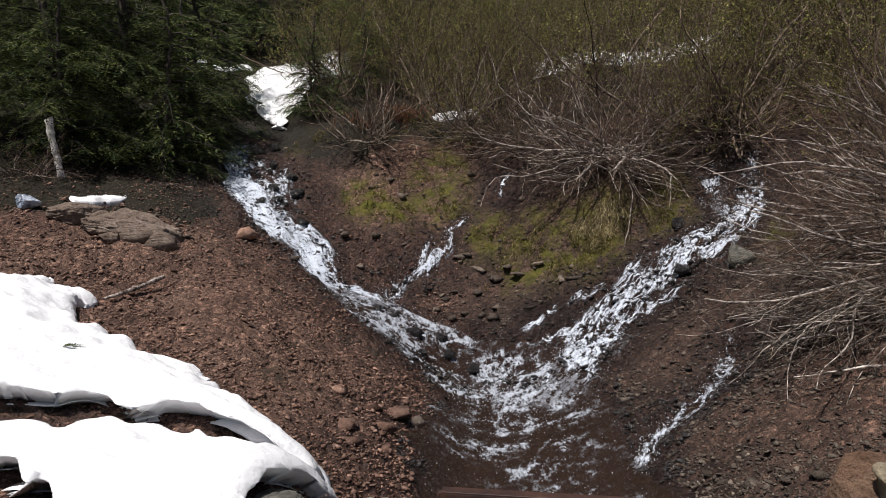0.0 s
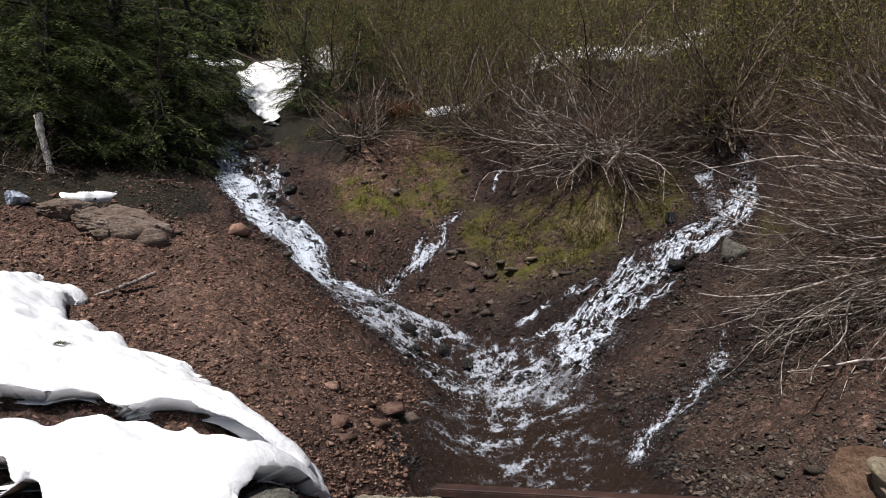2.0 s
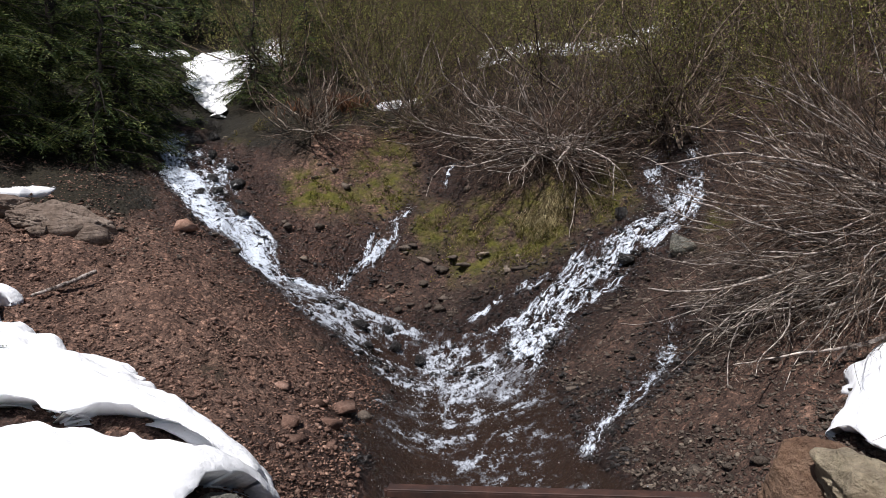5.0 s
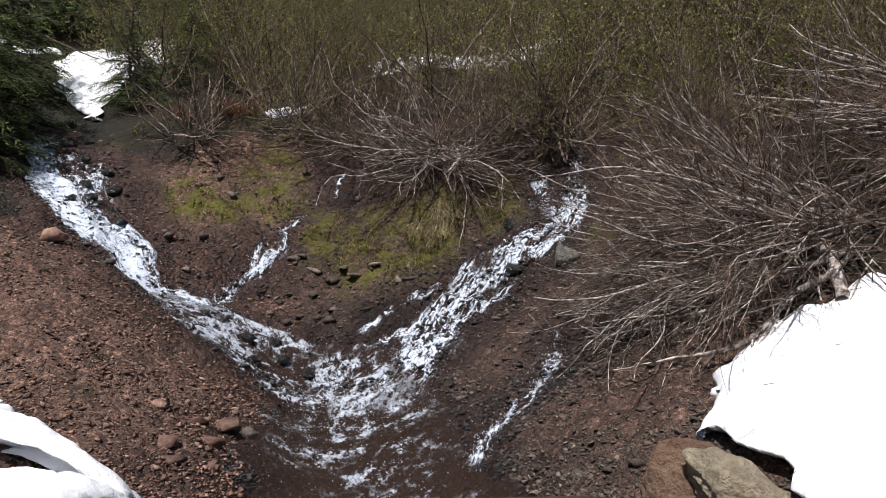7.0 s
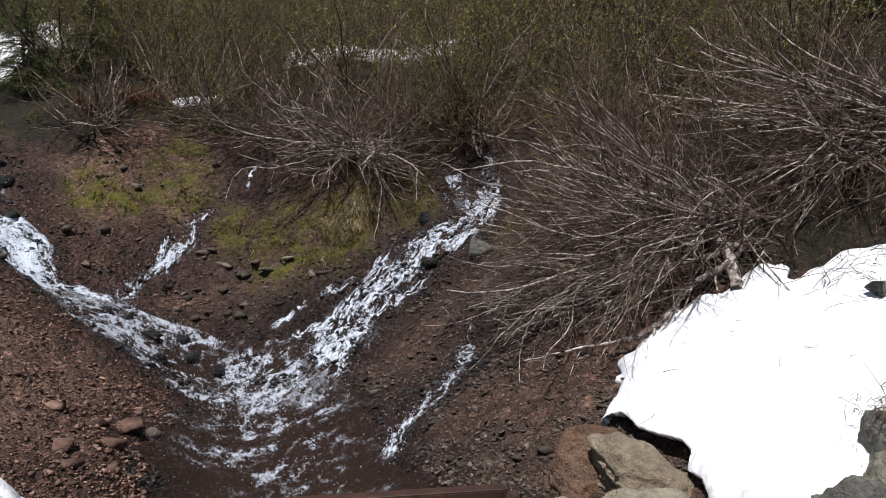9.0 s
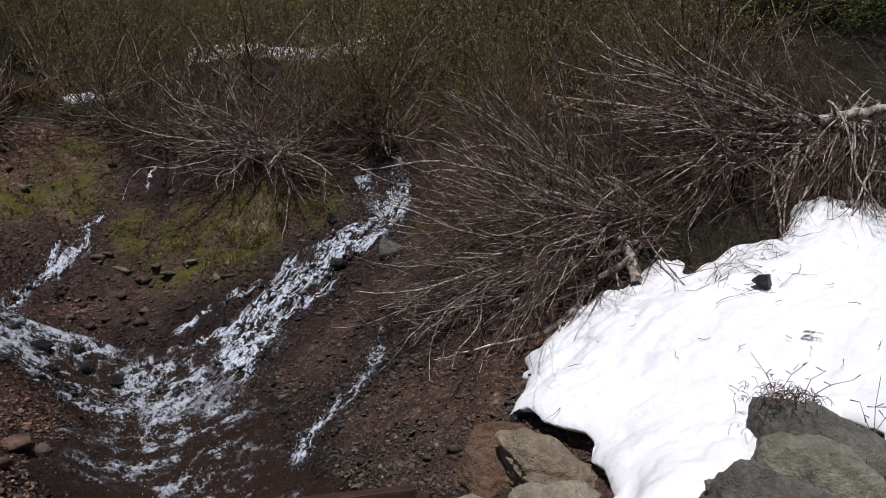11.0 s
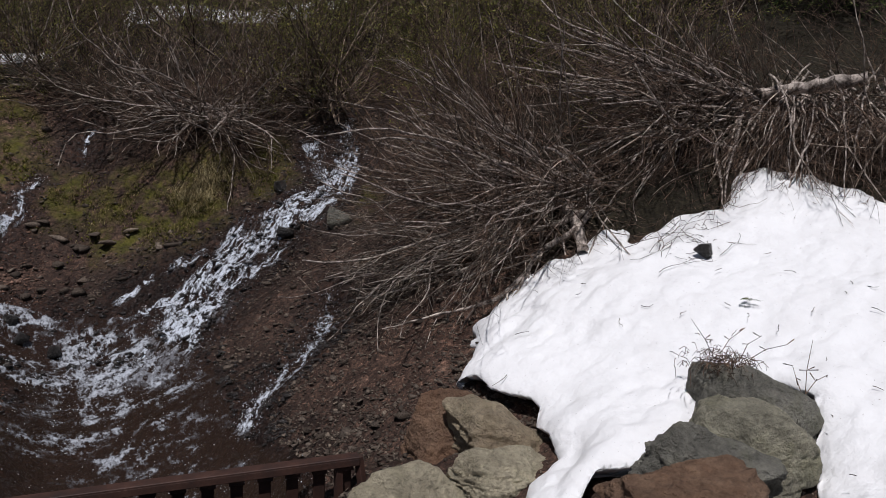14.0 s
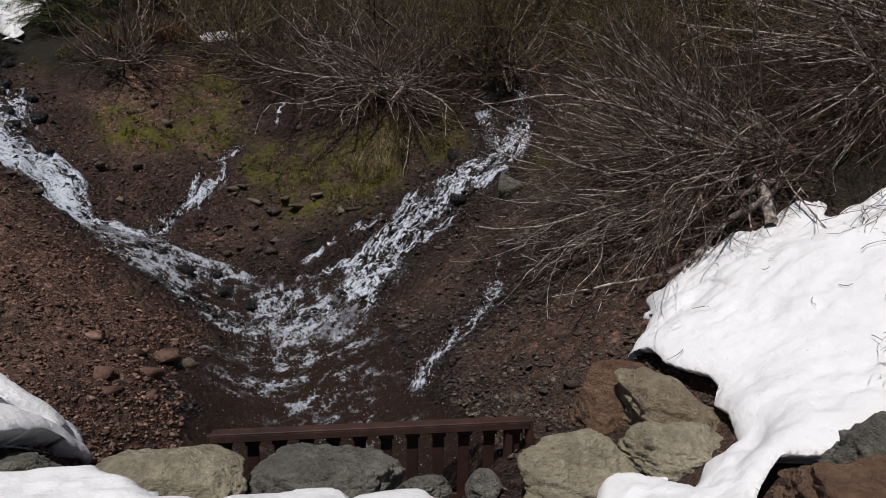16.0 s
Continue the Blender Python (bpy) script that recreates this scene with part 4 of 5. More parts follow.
def build_rack():
    root = new("trash_rack")
    tagged(root, "rusted steel trash rack with upright bars across the stream", "rack")
    left, right = Vector((0.0, 5.03, 0.0)), Vector((2.14, 4.62, 0.03))
    way = (right - left).normalized()
    back = Vector((-way.y, way.x, 0))
    part("top_rail", bar_mesh("top_rail", (left, right, 0.10, 0.035), (left - back * 0.045 - Vector((0, 0, 0.02)), right - back * 0.045 - Vector((0, 0, 0.02)), 0.012, 0.05)), root, "rusty angle-iron top rail")
    n = 12
    for k in range(n):
        p = left + (right - left) * ((k + 0.5) / n)
        bar = bar_mesh("bar", (p + back * 0.0 - Vector((0, 0, 0.02)), p - Vector((0, 0, 0.95)) + back * 0.10, 0.014, 0.080, way))
        part("bar", bar, root)
        gus = bar_mesh("gusset", (p - Vector((0, 0, 0.05)) - back * 0.03, p - Vector((0, 0, 0.05)) + back * 0.03, 0.10, 0.06))
        part("gusset", gus, root)
    part("end_post", bar_mesh("end_post", (right - way * 0.14 - Vector((0, 0, 0.02)), right - way * 0.14 - Vector((0, 0, 0.95)), 0.05, 0.06)), root)
    part("end_post", bar_mesh("end_post", (right + Vector((0, 0, 0.0)), right + way * 0.10 + Vector((0, 0, -0.95)) - back * 0.15, 0.05, 0.05)), root, "slanting rusty end post")
    part("end_post", bar_mesh("end_post", (left, left - Vector((0, 0, 0.95)), 0.06, 0.05)), root)
    part("back_plate", bar_mesh("back_plate", (left + back * 0.12 - Vector((0, 0, 0.75)), right + back * 0.12 - Vector((0, 0, 0.75)), 0.02, 0.35)), root, "rusty sheet-steel sill plate")


build_rack()

# ---------------------------------------------------------------- branches
class Shoots:
    """Collects tapering shoots and makes one mesh of them."""

    def __init__(self):
        self.v, self.f, self.n = [], [], 0

    def add(self, pts, radii, sides=4):
        pts = np.asarray(pts, float)
        radii = np.asarray(radii, float)
        d = np.gradient(pts, axis=0)
        d /= np.linalg.norm(d, axis=1)[:, None] + 1e-9
        ref = np.array([0.31, 0.17, 0.94]) if abs(d[0, 2]) < 0.9 else np.array([0.95, 0.1, 0.2])
        s = np.cross(d, ref)
        s /= np.linalg.norm(s, axis=1)[:, None] + 1e-9
        t = np.cross(s, d)
        a = np.arange(sides) * 2 * math.pi / sides
        ring = pts[:, None] + radii[:, None, None] * (np.cos(a)[None, :, None] * s[:, None] + np.sin(a)[None, :, None] * t[:, None])
        self.v.append(ring.reshape(-1, 3))
        self.f.append(grid_faces(len(pts), sides, True) + self.n)
        self.n += len(pts) * sides

    def mesh(self, name, material):
        return mesh_of(name, np.vstack(self.v), np.vstack(self.f), material)


def unit(v):
    return v / (np.linalg.norm(v) + 1e-9)


def grow(rng, start, way, length, radius, lift, wobble, thick, thin, buds, depth, kids=7, kid_len=0.42, spread=0.85, main=None):
    """A shoot with its side shoots; lift: how strongly it turns up."""
    n = max(4, int(length / 0.16)) if depth > 0 else 4
    n = min(n, 14)
    step = length / n
    pts, d = [np.array(start, float)], unit(np.array(way, float))
    for k in range(n):
        d = unit(d + np.array([0, 0, lift * step]) + rng.normal(0, wobble, 3) * math.sqrt(step))
        pts.append(pts[-1] + d * step)
    pts = np.array(pts)
    radii = radius * np.linspace(1, 0.22, n + 1) ** 0.8
    (main or (thick if radius > 0.0065 else thin)).add(pts, radii, 5 if radius > 0.018 else (4 if radius > 0.006 else 3))
    if depth == 0:
        if buds is not None and rng.random() < 0.9:
            for q in pts[1:]:
                buds.append((q, rng.normal(0, 1, 3)))
        return
    for _ in range(kids):
        u = rng.uniform(0.22, 0.98)
        k = min(int(u * n), n - 1)
        q = pts[k] + (pts[k + 1] - pts[k]) * (u * n - k)
        dd = unit(pts[k + 1] - pts[k])
        w = unit(dd + unit(rng.normal(0, 1, 3)) * spread)
        grow(rng, q, w, length * kid_len * rng.uniform(0.6, 1.25) * (1.15 - 0.5 * u), max(0.0022, radii[k] * 0.5), lift * 1.3, wobble * 1.2,
             thick, thin, buds, depth - 1, max(4, int(kids * 0.8)), kid_len, spread)


def bud_mesh(name, buds, size, rng):
    n = len(buds)
    c = np.array([b[0] for b in buds])
    a = np.array([unit(b[1]) for b in buds]) * size * rng.uniform(0.6, 1.4, (n, 1))
    w = np.cross(a, rng.normal(0, 1, (n, 3)))
    w *= size * 0.45 / (np.linalg.norm(w, axis=1)[:, None] + 1e-9)
    v = np.stack([c, c + a * 0.5 + w, c + a, c + a * 0.5 - w], 1).reshape(-1, 3)
    return mesh_of(name, v, np.arange(4 * n).reshape(-1, 4), BUDS, False)


def bush(name, seed, stems, base, label, group="bare alder bushes", buds=0.0, single=True, kids=8, bark=None, twig=None, wobble=0.36):
    """stems: (count, bearing from, to, rise from, to, length from, to, lift, radius). single: every main stem is a part of its own."""
    rng = np.random.default_rng(seed)
    side, thin, bl = Shoots(), Shoots(), [] if buds else None
    mains = []
    for count, b0, b1, e0, e1, l0, l1, lift, rad in stems:
        for _ in range(count):
            b, e = math.radians(rng.uniform(b0, b1)), math.radians(rng.uniform(e0, e1))
            way = np.array([math.sin(b) * math.cos(e), math.cos(b) * math.cos(e), math.sin(e)])
            off = rng.normal(0, 1, 3) * np.array([0.25, 0.25, 0.08])
            r = rad * rng.uniform(0.45, 1.15)
            main = Shoots()
            grow(rng, off, way, rng.uniform(l0, l1), r, lift, wobble, side, thin, bl, 2, kids, main=main)
            mains.append((main, r))
    root = new(name)
    root.matrix_world = pose(*base)
    for main, r in mains:
        # stout stems are parts of their own, the slender ones join the brushwood
        if single and r > 0.0095:
            part("stem", main.mesh("stem", bark or BARK_GREY), root)
        else:
            side.v += [main.v[0]]
            side.f += [main.f[0] + side.n]
            side.n += main.n
    if side.n:
        tagged(part("brushwood", side.mesh("brushwood", (BARK_DIM if bark else BARK_MID) if single else BARK_DIM), root, "slender side stems"), kind="stuff")
    tagged(part("fine_brushwood", thin.mesh("fine_brushwood", twig or BARK_BROWN), root, "fine brown twigs"), kind="stuff")
    if buds:
        tagged(part("leafage", bud_mesh("leafage", bl, buds, rng), root, "small olive opening leaves"), kind="stuff")
    return tagged(root, label, "bush", group)


def on_ground(x, y, up=0.0):
    return (x, y, float(ground(np.array([x]), np.array([y]), False)[0]) + up)


# large clumps at the head of the slope and above the snow bank
bush("alder_bush", 1, [(40, -180, 180, 10, 75, 1.0, 2.0, 0.35, 0.009), (50, 80, 280, -34, 6, 1.0, 2.4, 0.10, 0.017), (26, 55, 115, -12, 25, 1.5, 2.6, 0.2, 0.02), (30, 245, 305, -12, 25, 1.5, 2.9, 0.2, 0.02)],
     on_ground(2.95, 12.55, 0.12), "bare alder clump with grey stems fanning from the mossy bank", wobble=0.5)
bush("alder_bush", 2, [(19, -180, 180, 10, 70, 0.9, 1.9, 0.4, 0.020), (22, 110, 260, -40, 15, 0.7, 1.5, 0.25, 0.018)],
     on_ground(-1.5, 14.8, 0.0), "bare low alder with twigs hanging over the eroded brow", bark=BARK_MID)
bush("alder_bush", 3, [(22, -180, 180, 10, 70, 1.0, 2.0, 0.4, 0.020), (19, 110, 270, -30, 20, 0.9, 1.7, 0.3, 0.018)],
     on_ground(0.5, 15.1, 0.0), "bare alder on the brow of the slope", buds=0.02, bark=BARK_MID)
bush("alder_bush", 4, [(24, -180, 180, 10, 75, 1.2, 2.4, 0.4, 0.022), (24, 150, 300, -20, 30, 1.1, 2.1, 0.3, 0.020)],
     on_ground(4.9, 12.6, 0.0), "bare alder above the head of the broad cascade", buds=0.02, bark=BARK_MID)
bush("alder_bush", 5, [(62, 258, 312, -18, 6, 1.6, 3.2, 0.07, 0.024), (22, 240, 330, 0, 40, 1.2, 2.3, 0.35, 0.016), (34, 205, 285, -32, -4, 1.0, 2.6, 0.05, 0.016)],
     on_ground(5.75, 6.5, 0.12), "sprawling grey alder with stems sweeping sideways over the slope", wobble=0.24)
bush("alder_bush", 6, [(60, 266, 318, -10, 6, 1.5, 3.2, 0.10, 0.028), (60, 180, 262, -55, -8, 1.2, 2.5, -0.30, 0.024), (16, 240, 360, 20, 75, 0.7, 1.5, 0.35, 0.010)],
     (7.9, 5.8, 2.85), "large pale alder clump drooping over the snow bank", wobble=0.22)
bush("alder_bush", 21, [(38, 215, 300, -42, 0, 1.0, 2.2, -0.12, 0.022), (14, 260, 330, -10, 20, 1.0, 1.9, 0.15, 0.014)],
     on_ground(6.9, 5.9, 0.25), "pale alder stems trailing down to the snow's edge", wobble=0.24)
bush("alder_bush", 7, [(50, 185, 300, -50, -5, 1.0, 2.2, -0.2, 0.022), (14, 230, 350, 10, 65, 0.8, 1.5, 0.35, 0.011)],
     on_ground(8.2, 4.5, 0.2), "grey alder bending down towards the snow bank", wobble=0.26)
bush("alder_bush", 8, [(34, 240, 325, -8, 30, 1.2, 2.3, 0.28, 0.016), (18, 180, 300, -25, 10, 1.0, 2.0, 0.2, 0.016)],
     on_ground(6.3, 8.7, 0.05), "bare alder leaning across the slope beside the cascade")
bush("alder_bush", 9, [(34, 230, 350, 15, 75, 1.1, 2.2, 0.35, 0.012), (16, 170, 300, -20, 20, 1.0, 1.8, 0.25, 0.014)],
     on_ground(6.6, 10.3, 0.05), "bare alder with tangled upright twigs on the slope", buds=0.022)
bush("alder_bush", 10, [(34, 230, 350, 15, 75, 1.1, 2.2, 0.35, 0.012), (19, 180, 300, -30, 15, 1.0, 2.0, 0.2, 0.016)],
     on_ground(7.6, 7.4, 0.05), "bare alder in the thicket above the earth bank", buds=0.020)

bush("alder_bush", 22, [(34, 160, 290, -18, 15, 1.0, 2.0, 0.15, 0.016), (18, -180, 180, 5, 50, 1.0, 1.9, 0.35, 0.016)],
     on_ground(1.75, 14.4, 0.1), "low tangle of bare alder stems on the brow", bark=BARK_MID)
bush("alder_bush", 23, [(26, 80, 280, -25, 15, 1.0, 2.0, 0.15, 0.017), (20, -180, 180, 5, 55, 1.2, 2.2, 0.35, 0.018)],
     on_ground(3.9, 12.9, 0.1), "bare alder with pale stems between moss and cascade", bark=BARK_MID)
bush("alder_bush", 24, [(84, 190, 275, -50, -6, 1.2, 2.4, -0.45, 0.015), (8, 240, 330, 5, 50, 0.8, 1.5, 0.3, 0.011)],
     on_ground(7.75, 5.15, 0.55), "dense pale alder stems hanging down to the snow", wobble=0.2)
bush("alder_bush", 25, [(70, 180, 270, -50, -6, 1.1, 2.2, -0.45, 0.015), (8, 240, 340, 5, 50, 0.8, 1.5, 0.3, 0.011)],
     on_ground(8.3, 4.1, 0.5), "bare alder stems drooping over red soil above snow", wobble=0.2)

bush("dead_shrub", 61, [(36, -180, 180, 0, 60, 0.35, 0.75, -0.2, 0.007), (14, 130, 230, -10, 30, 0.3, 0.6, -0.3, 0.009)],
     on_ground(-6.15, 10.95, 0.05), "dead reddish-brown twigs heaped at the wood's edge", group="", kids=5)
for seed, spot in ((27, (4.35, 7.1)), (28, (4.95, 6.45))):
    bush("alder_bush", seed, [(26, 215, 300, -30, 0, 0.9, 2.0, 0.0, 0.013), (10, 220, 330, 0, 35, 0.8, 1.6, 0.2, 0.012)],
         on_ground(*spot, 0.12), "thin brown alder shoots trailing down the earth bank", kids=6, twig=BARK_MID)

# thicket behind: four kinds of upright clumps, repeated over the hillside
KINDS = []
for k in range(4):
    KINDS.append(bush("alder_bush", 40 + k, [(16, -180, 180, 25, 80, 1.7, 3.1, 0.35, 0.018), (9, -180, 180, 0, 35, 1.2, 2.3, 0.4, 0.016)],
                      on_ground(3.4 - 2.3 * k, 17.5 + 0.9 * k), "bare budding alder in the hillside thicket" if k % 2 else "bare brown alder in the hillside thicket", buds=0.036 if k % 2 else 0.028, single=False, kids=8))
rng = np.random.default_rng(77)
spots = []
for _ in range(4000):
    a, d = rng.uniform(-8, 70), rng.uniform(9.6, 27)
    x, y = d * math.sin(math.radians(a)), d * math.cos(math.radians(a))
    if a < 22 and d < 14.8 or a < 12 and d < 15.6 or a < -2 and d < 17.5:
        continue
    if a > 43 and d > 9.0 + 14.0 * max(0.0, 47 - a) / 4:
        continue
    if a < 30 and d < 12.6 or a < 44 and d < 11.0:
        continue
    if any(math.hypot(x - p, y - q) < 1.3 for p, q in spots) or (2.2 < x < 9.2 and 15.6 < y < 21.4 and rng.random() < 0.93):
        continue
    spots.append((x, y))
    if len(spots) >= 105:
        break
for k, (x, y) in enumerate(spots):
    gx, gy, gz = on_ground(x, y, -0.05)
    s = rng.uniform(0.8, 1.25)
    copy_thing(KINDS[k % 4], pose(gx, gy, gz, 0, 0, rng.uniform(0, 360)) @ Matrix.Scale(s, 4))


# ---------------------------------------------------------------- conifers
def conifer(name, seed, height, spread, base, label, low=0.25, count=80, coarse=1.0):
    rng = np.random.default_rng(seed)
    wood, twigs = Shoots(), Shoots()
    zz = np.linspace(-0.3, height, 16)
    wob = np.cumsum(rng.normal(0, 0.03, (16, 2)), 0)
    wood.add(np.column_stack([wob, zz]), 0.015 + 0.085 * spread / 2 * np.linspace(1, 0, 16) ** 0.9, 8)
    V = []
    for k in range(count):
        h = low + (height - low - 0.2) * (k / count) ** 1.35
        L = spread * (1 - h / height) ** 0.75 * rng.uniform(0.45, 1.2) + 0.15
        b = k * 2.39996 + rng.normal(0, 0.25)
        out = np.array([math.sin(b), math.cos(b), 0])
        side = np.array([out[1], -out[0], 0])
        u = np.linspace(0, 1, 9)
        rise = 0.18 + rng.normal(0, 0.10)
        P = np.array([np.interp(h, zz, wob[:, 0]), np.interp(h, zz, wob[:, 1]), h]) + out * (u * L)[:, None] + np.array([0, 0, 1]) * (rise * L * u - (0.42 + rng.normal(0, 0.12)) * L * u ** 2)[:, None]
        twigs.add(P, 0.016 * np.linspace(1, 0.15, 9) * (0.4 + L / spread), 3)
        m = max(4, int(L / (0.11 * coarse)))
        for j in range(m):
            t = 0.2 + 0.8 * (j + rng.uniform(0, 0.6)) / m
            q = np.array([np.interp(t, u, P[:, c]) for c in range(3)])
            fwd = unit(np.array([np.interp(min(1, t + 0.1), u, P[:, c]) for c in range(3)]) - np.array([np.interp(t - 0.1, u, P[:, c]) for c in range(3)]))
            for sgn in (-1, 1):
                l = L * (0.36 - 0.24 * t) * rng.uniform(0.5, 1.25) + 0.06
                w = unit(fwd * rng.uniform(0.5, 0.9) + side * sgn * rng.uniform(0.5, 1.0) + np.array([0, 0, rng.normal(-0.10, 0.22)]))
                nn = max(3, int(l / (0.030 * coarse)))
                s = (np.arange(nn) + 0.5) / nn
                c = q + w * (s * l)[:, None] + np.array([0, 0, -0.40 * l]) * (s ** 2)[:, None]
                face = unit(np.array([0, 0, 1]) + rng.normal(0, 0.55, 3))
                for sg in (-1, 1):
                    lw = (0.035 + 0.03 * rng.random((nn, 1))) * coarse ** 0.6 * (1.15 - 0.6 * s[:, None])
                    n = w * 0.9 + np.cross(w, face) * sg + rng.normal(0, 0.22, (nn, 3))
                    n /= np.linalg.norm(n, axis=1)[:, None]
                    tip = c + n * lw * 1.4
                    across = np.cross(n, face + rng.normal(0, 0.5, (nn, 3)))
                    across = across / (np.linalg.norm(across, axis=1)[:, None] + 1e-9) * 0.0062 * coarse
                    V.append(np.stack([c - w * 0.01, c + n * lw * 0.6 + across, tip, c + n * lw * 0.6 - across], 1).reshape(-1, 3))
    v = np.vstack(V)
    root = new(name)
    root.matrix_world = pose(*base)
    part("trunk", wood.mesh("trunk", BARK_DARK), root, "dark brown trunk")
    tagged(part("limb_framework", twigs.mesh("limb_framework", BARK_DARK), root, "dark drooping branches"), kind="stuff")
    part("crown", mesh_of("crown", v, np.arange(len(v)).reshape(-1, 4), NEEDLES, False), root, "dark green feathery needle sprays")
    return tagged(root, label, "conifer", "conifers")


FIRS = [conifer("conifer", 301, 6.6, 2.0, on_ground(-6.5, 12.4), "dark green hemlock with drooping branches at the wood's edge", 0.8, 84, 1.15),
        conifer("conifer", 302, 7.2, 2.2, on_ground(-6.0, 13.7), "tall dark hemlock with feathery sprays beside the cascade", 0.8, 88, 1.15),
        conifer("conifer", 303, 2.3, 0.95, on_ground(-2.75, 16.9), "small green fir sapling beside the snow field", 0.05, 55),
        conifer("conifer", 304, 10.0, 2.5, on_ground(-7.6, 20.5), "dark hemlock deeper in the wood", 0.3, 80, 2.0)]
FOREST = [(-7.7, 12.2, 0, 1.0), (-6.9, 14.0, 1, 0.95),  (-8.6, 20.0, 3, 1.2), (-5.7, 22.6, 3, 1.2),
          (-3.6, 25.4, 3, 1.2), (-10.6, 16.4, 3, 1.2), (-1.0, 27.0, 3, 1.2), (2.5, 29.0, 3, 1.1), (-12.0, 14.5, 3, 1.1), (-9.2, 17.6, 3, 1.1), (-7.0, 24.0, 3, 1.2), (1.0, 24.5, 3, 0.9), (5.0, 26.5, 3, 0.9), (-4.0, 23.4, 3, 1.1), (-2.5, 23.2, 3, 1.0), (-4.8, 26.5, 3, 1.2), (-1.6, 25.2, 3, 1.1), (-6.9, 21.6, 3, 1.1), (11.9, 8.6, 3, 0.9), (12.8, 7.0, 3, 0.9), (11.4, 6.6, 3, 0.75), (12.0, 4.9, 3, 0.8), (11.2, 8.9, 3, 0.75), (12.6, 10.6, 3, 1.0), (13.4, 5.4, 3, 0.9),
          (14.5, 12.5, 3, 1.1), (16.5, 10.0, 3, 1.0), (15.0, 7.5, 3, 1.0), (18.0, 14.5, 3, 1.2), (7.5, 29.5, 3, 1.1), (12.5, 26.0, 3, 1.1), (17.5, 5.0, 3, 1.0)]
for k, (x, y, kind, s) in enumerate(FOREST):
    gx, gy, gz = on_ground(x, y)
    copy_thing(FIRS[kind], pose(gx, gy, gz, 0, 0, 67 * k) @ Matrix.Scale(s, 4))
for x, y, s in ((-5.75, 17.2, 1.6), (-3.05, 17.6, 0.8), (-2.1, 18.2, 1.0), (-1.2, 18.9, 0.9), (-6.35, 12.1, 1.2), (-5.1, 12.9, 1.4), (-7.6, 10.7, 0.8), (-5.0, 13.6, 1.3), (-5.3, 14.6, 1.6)):
    gx, gy, gz = on_ground(x, y)
    copy_thing(FIRS[2], pose(gx, gy, gz, 0, 0, 91 * x) @ Matrix.Scale(s, 4))


# ---------------------------------------------------------------- grass and moss on the bank
def tufts(name, spots, per, length, width, material, label, seed):
    rng = np.random.default_rng(seed)
    V = []
    for x, y, r in spots:
        n = int(per * r * r)
        px = x + rng.normal(0, r * 0.5, n)
        py = y + rng.normal(0, r * 0.5, n)
        keep = beds(px, py) > 0.08
        px, py = px[keep], py[keep]
        keep = fbm(px * 3.2, py * 3.2, 3, 55) > 0.06
        px, py = px[keep], py[keep]
        pz = ground(px, py)
        for q in np.stack([px, py, pz], -1):
            L = length * rng.uniform(0.5, 1.4)
            b = rng.uniform(0, 2 * math.pi)
            out = np.array([math.sin(b), math.cos(b) - 0.9, 0]) * 0.7
            s = unit(np.array([out[1], -out[0], 0]) + 1e-4) * width
            mid = q + out * L * 0.35 + np.array([0, 0, 0.42 * L])
            tip = q + out * L * 0.95 + np.array([0, 0, 0.10 * L * rng.uniform(-1, 2)])
            V += [q - s, q + s, mid + s * 0.7, mid - s * 0.7, mid - s * 0.7, mid + s * 0.7, tip + s * 0.1, tip - s * 0.1]
    v = np.array(V)
    return tagged(new(name, mesh_of(name, v, np.arange(len(v)).reshape(-1, 4), material, False)), label, "grass", kind="stuff")


tufts("dry_grass", [(2.55, 11.65, 0.6), (2.0, 11.8, 0.6), (1.5, 12.1, 0.5), (2.8, 12.0, 0.5), (-0.04, 13.8, 0.5), (0.85, 12.8, 0.4), (3.6, 11.4, 0.4), (-0.9, 13.5, 0.4), (-2.7, 14.95, 0.35)],
      2600, 0.13, 0.0035, GRASS, "withered yellow grass hanging on the bank", 5)
tufts("straw_tuft", [(2.63, 11.75, 0.34), (2.45, 11.9, 0.25)], 9000, 0.22, 0.0035, STRAW, "pale straw-coloured grass hanging from the bank", 15)
tufts("moss", MOSS, 1300, 0.05, 0.010, MOSSY, "yellow-green moss cushions on the wet bank", 6)

# ---------------------------------------------------------------- loose stones
def pebble_shapes(n, seed, points=9):
    """Angular chips: hulls of a few random points."""
    out = []
    for k in range(n):
        rng = random.Random(seed + k)
        bm = bmesh.new()
        sx, sy, sz = rng.uniform(0.8, 1.25), rng.uniform(0.6, 0.95), rng.uniform(0.32, 0.62)
        for _ in range(points):
            p = Vector((rng.gauss(0, 1), rng.gauss(0, 1), rng.gauss(0, 1))).normalized() * rng.uniform(0.34, 0.58)
            bm.verts.new((p.x * sx, p.y * sy, p.z * sz))
        hull = bmesh.ops.convex_hull(bm, input=bm.verts[:])
        bmesh.ops.delete(bm, geom=[g for g in hull["geom_interior"] if isinstance(g, bmesh.types.BMVert)], context="VERTS")
        bmesh.ops.recalc_face_normals(bm, faces=bm.faces[:])
        bm.verts.index_update()
        v = np.array([q.co[:] for q in bm.verts])
        f = np.array([[q.index for q in p.verts] for p in bm.faces])
        bm.free()
        out.append((v, f))
    return out


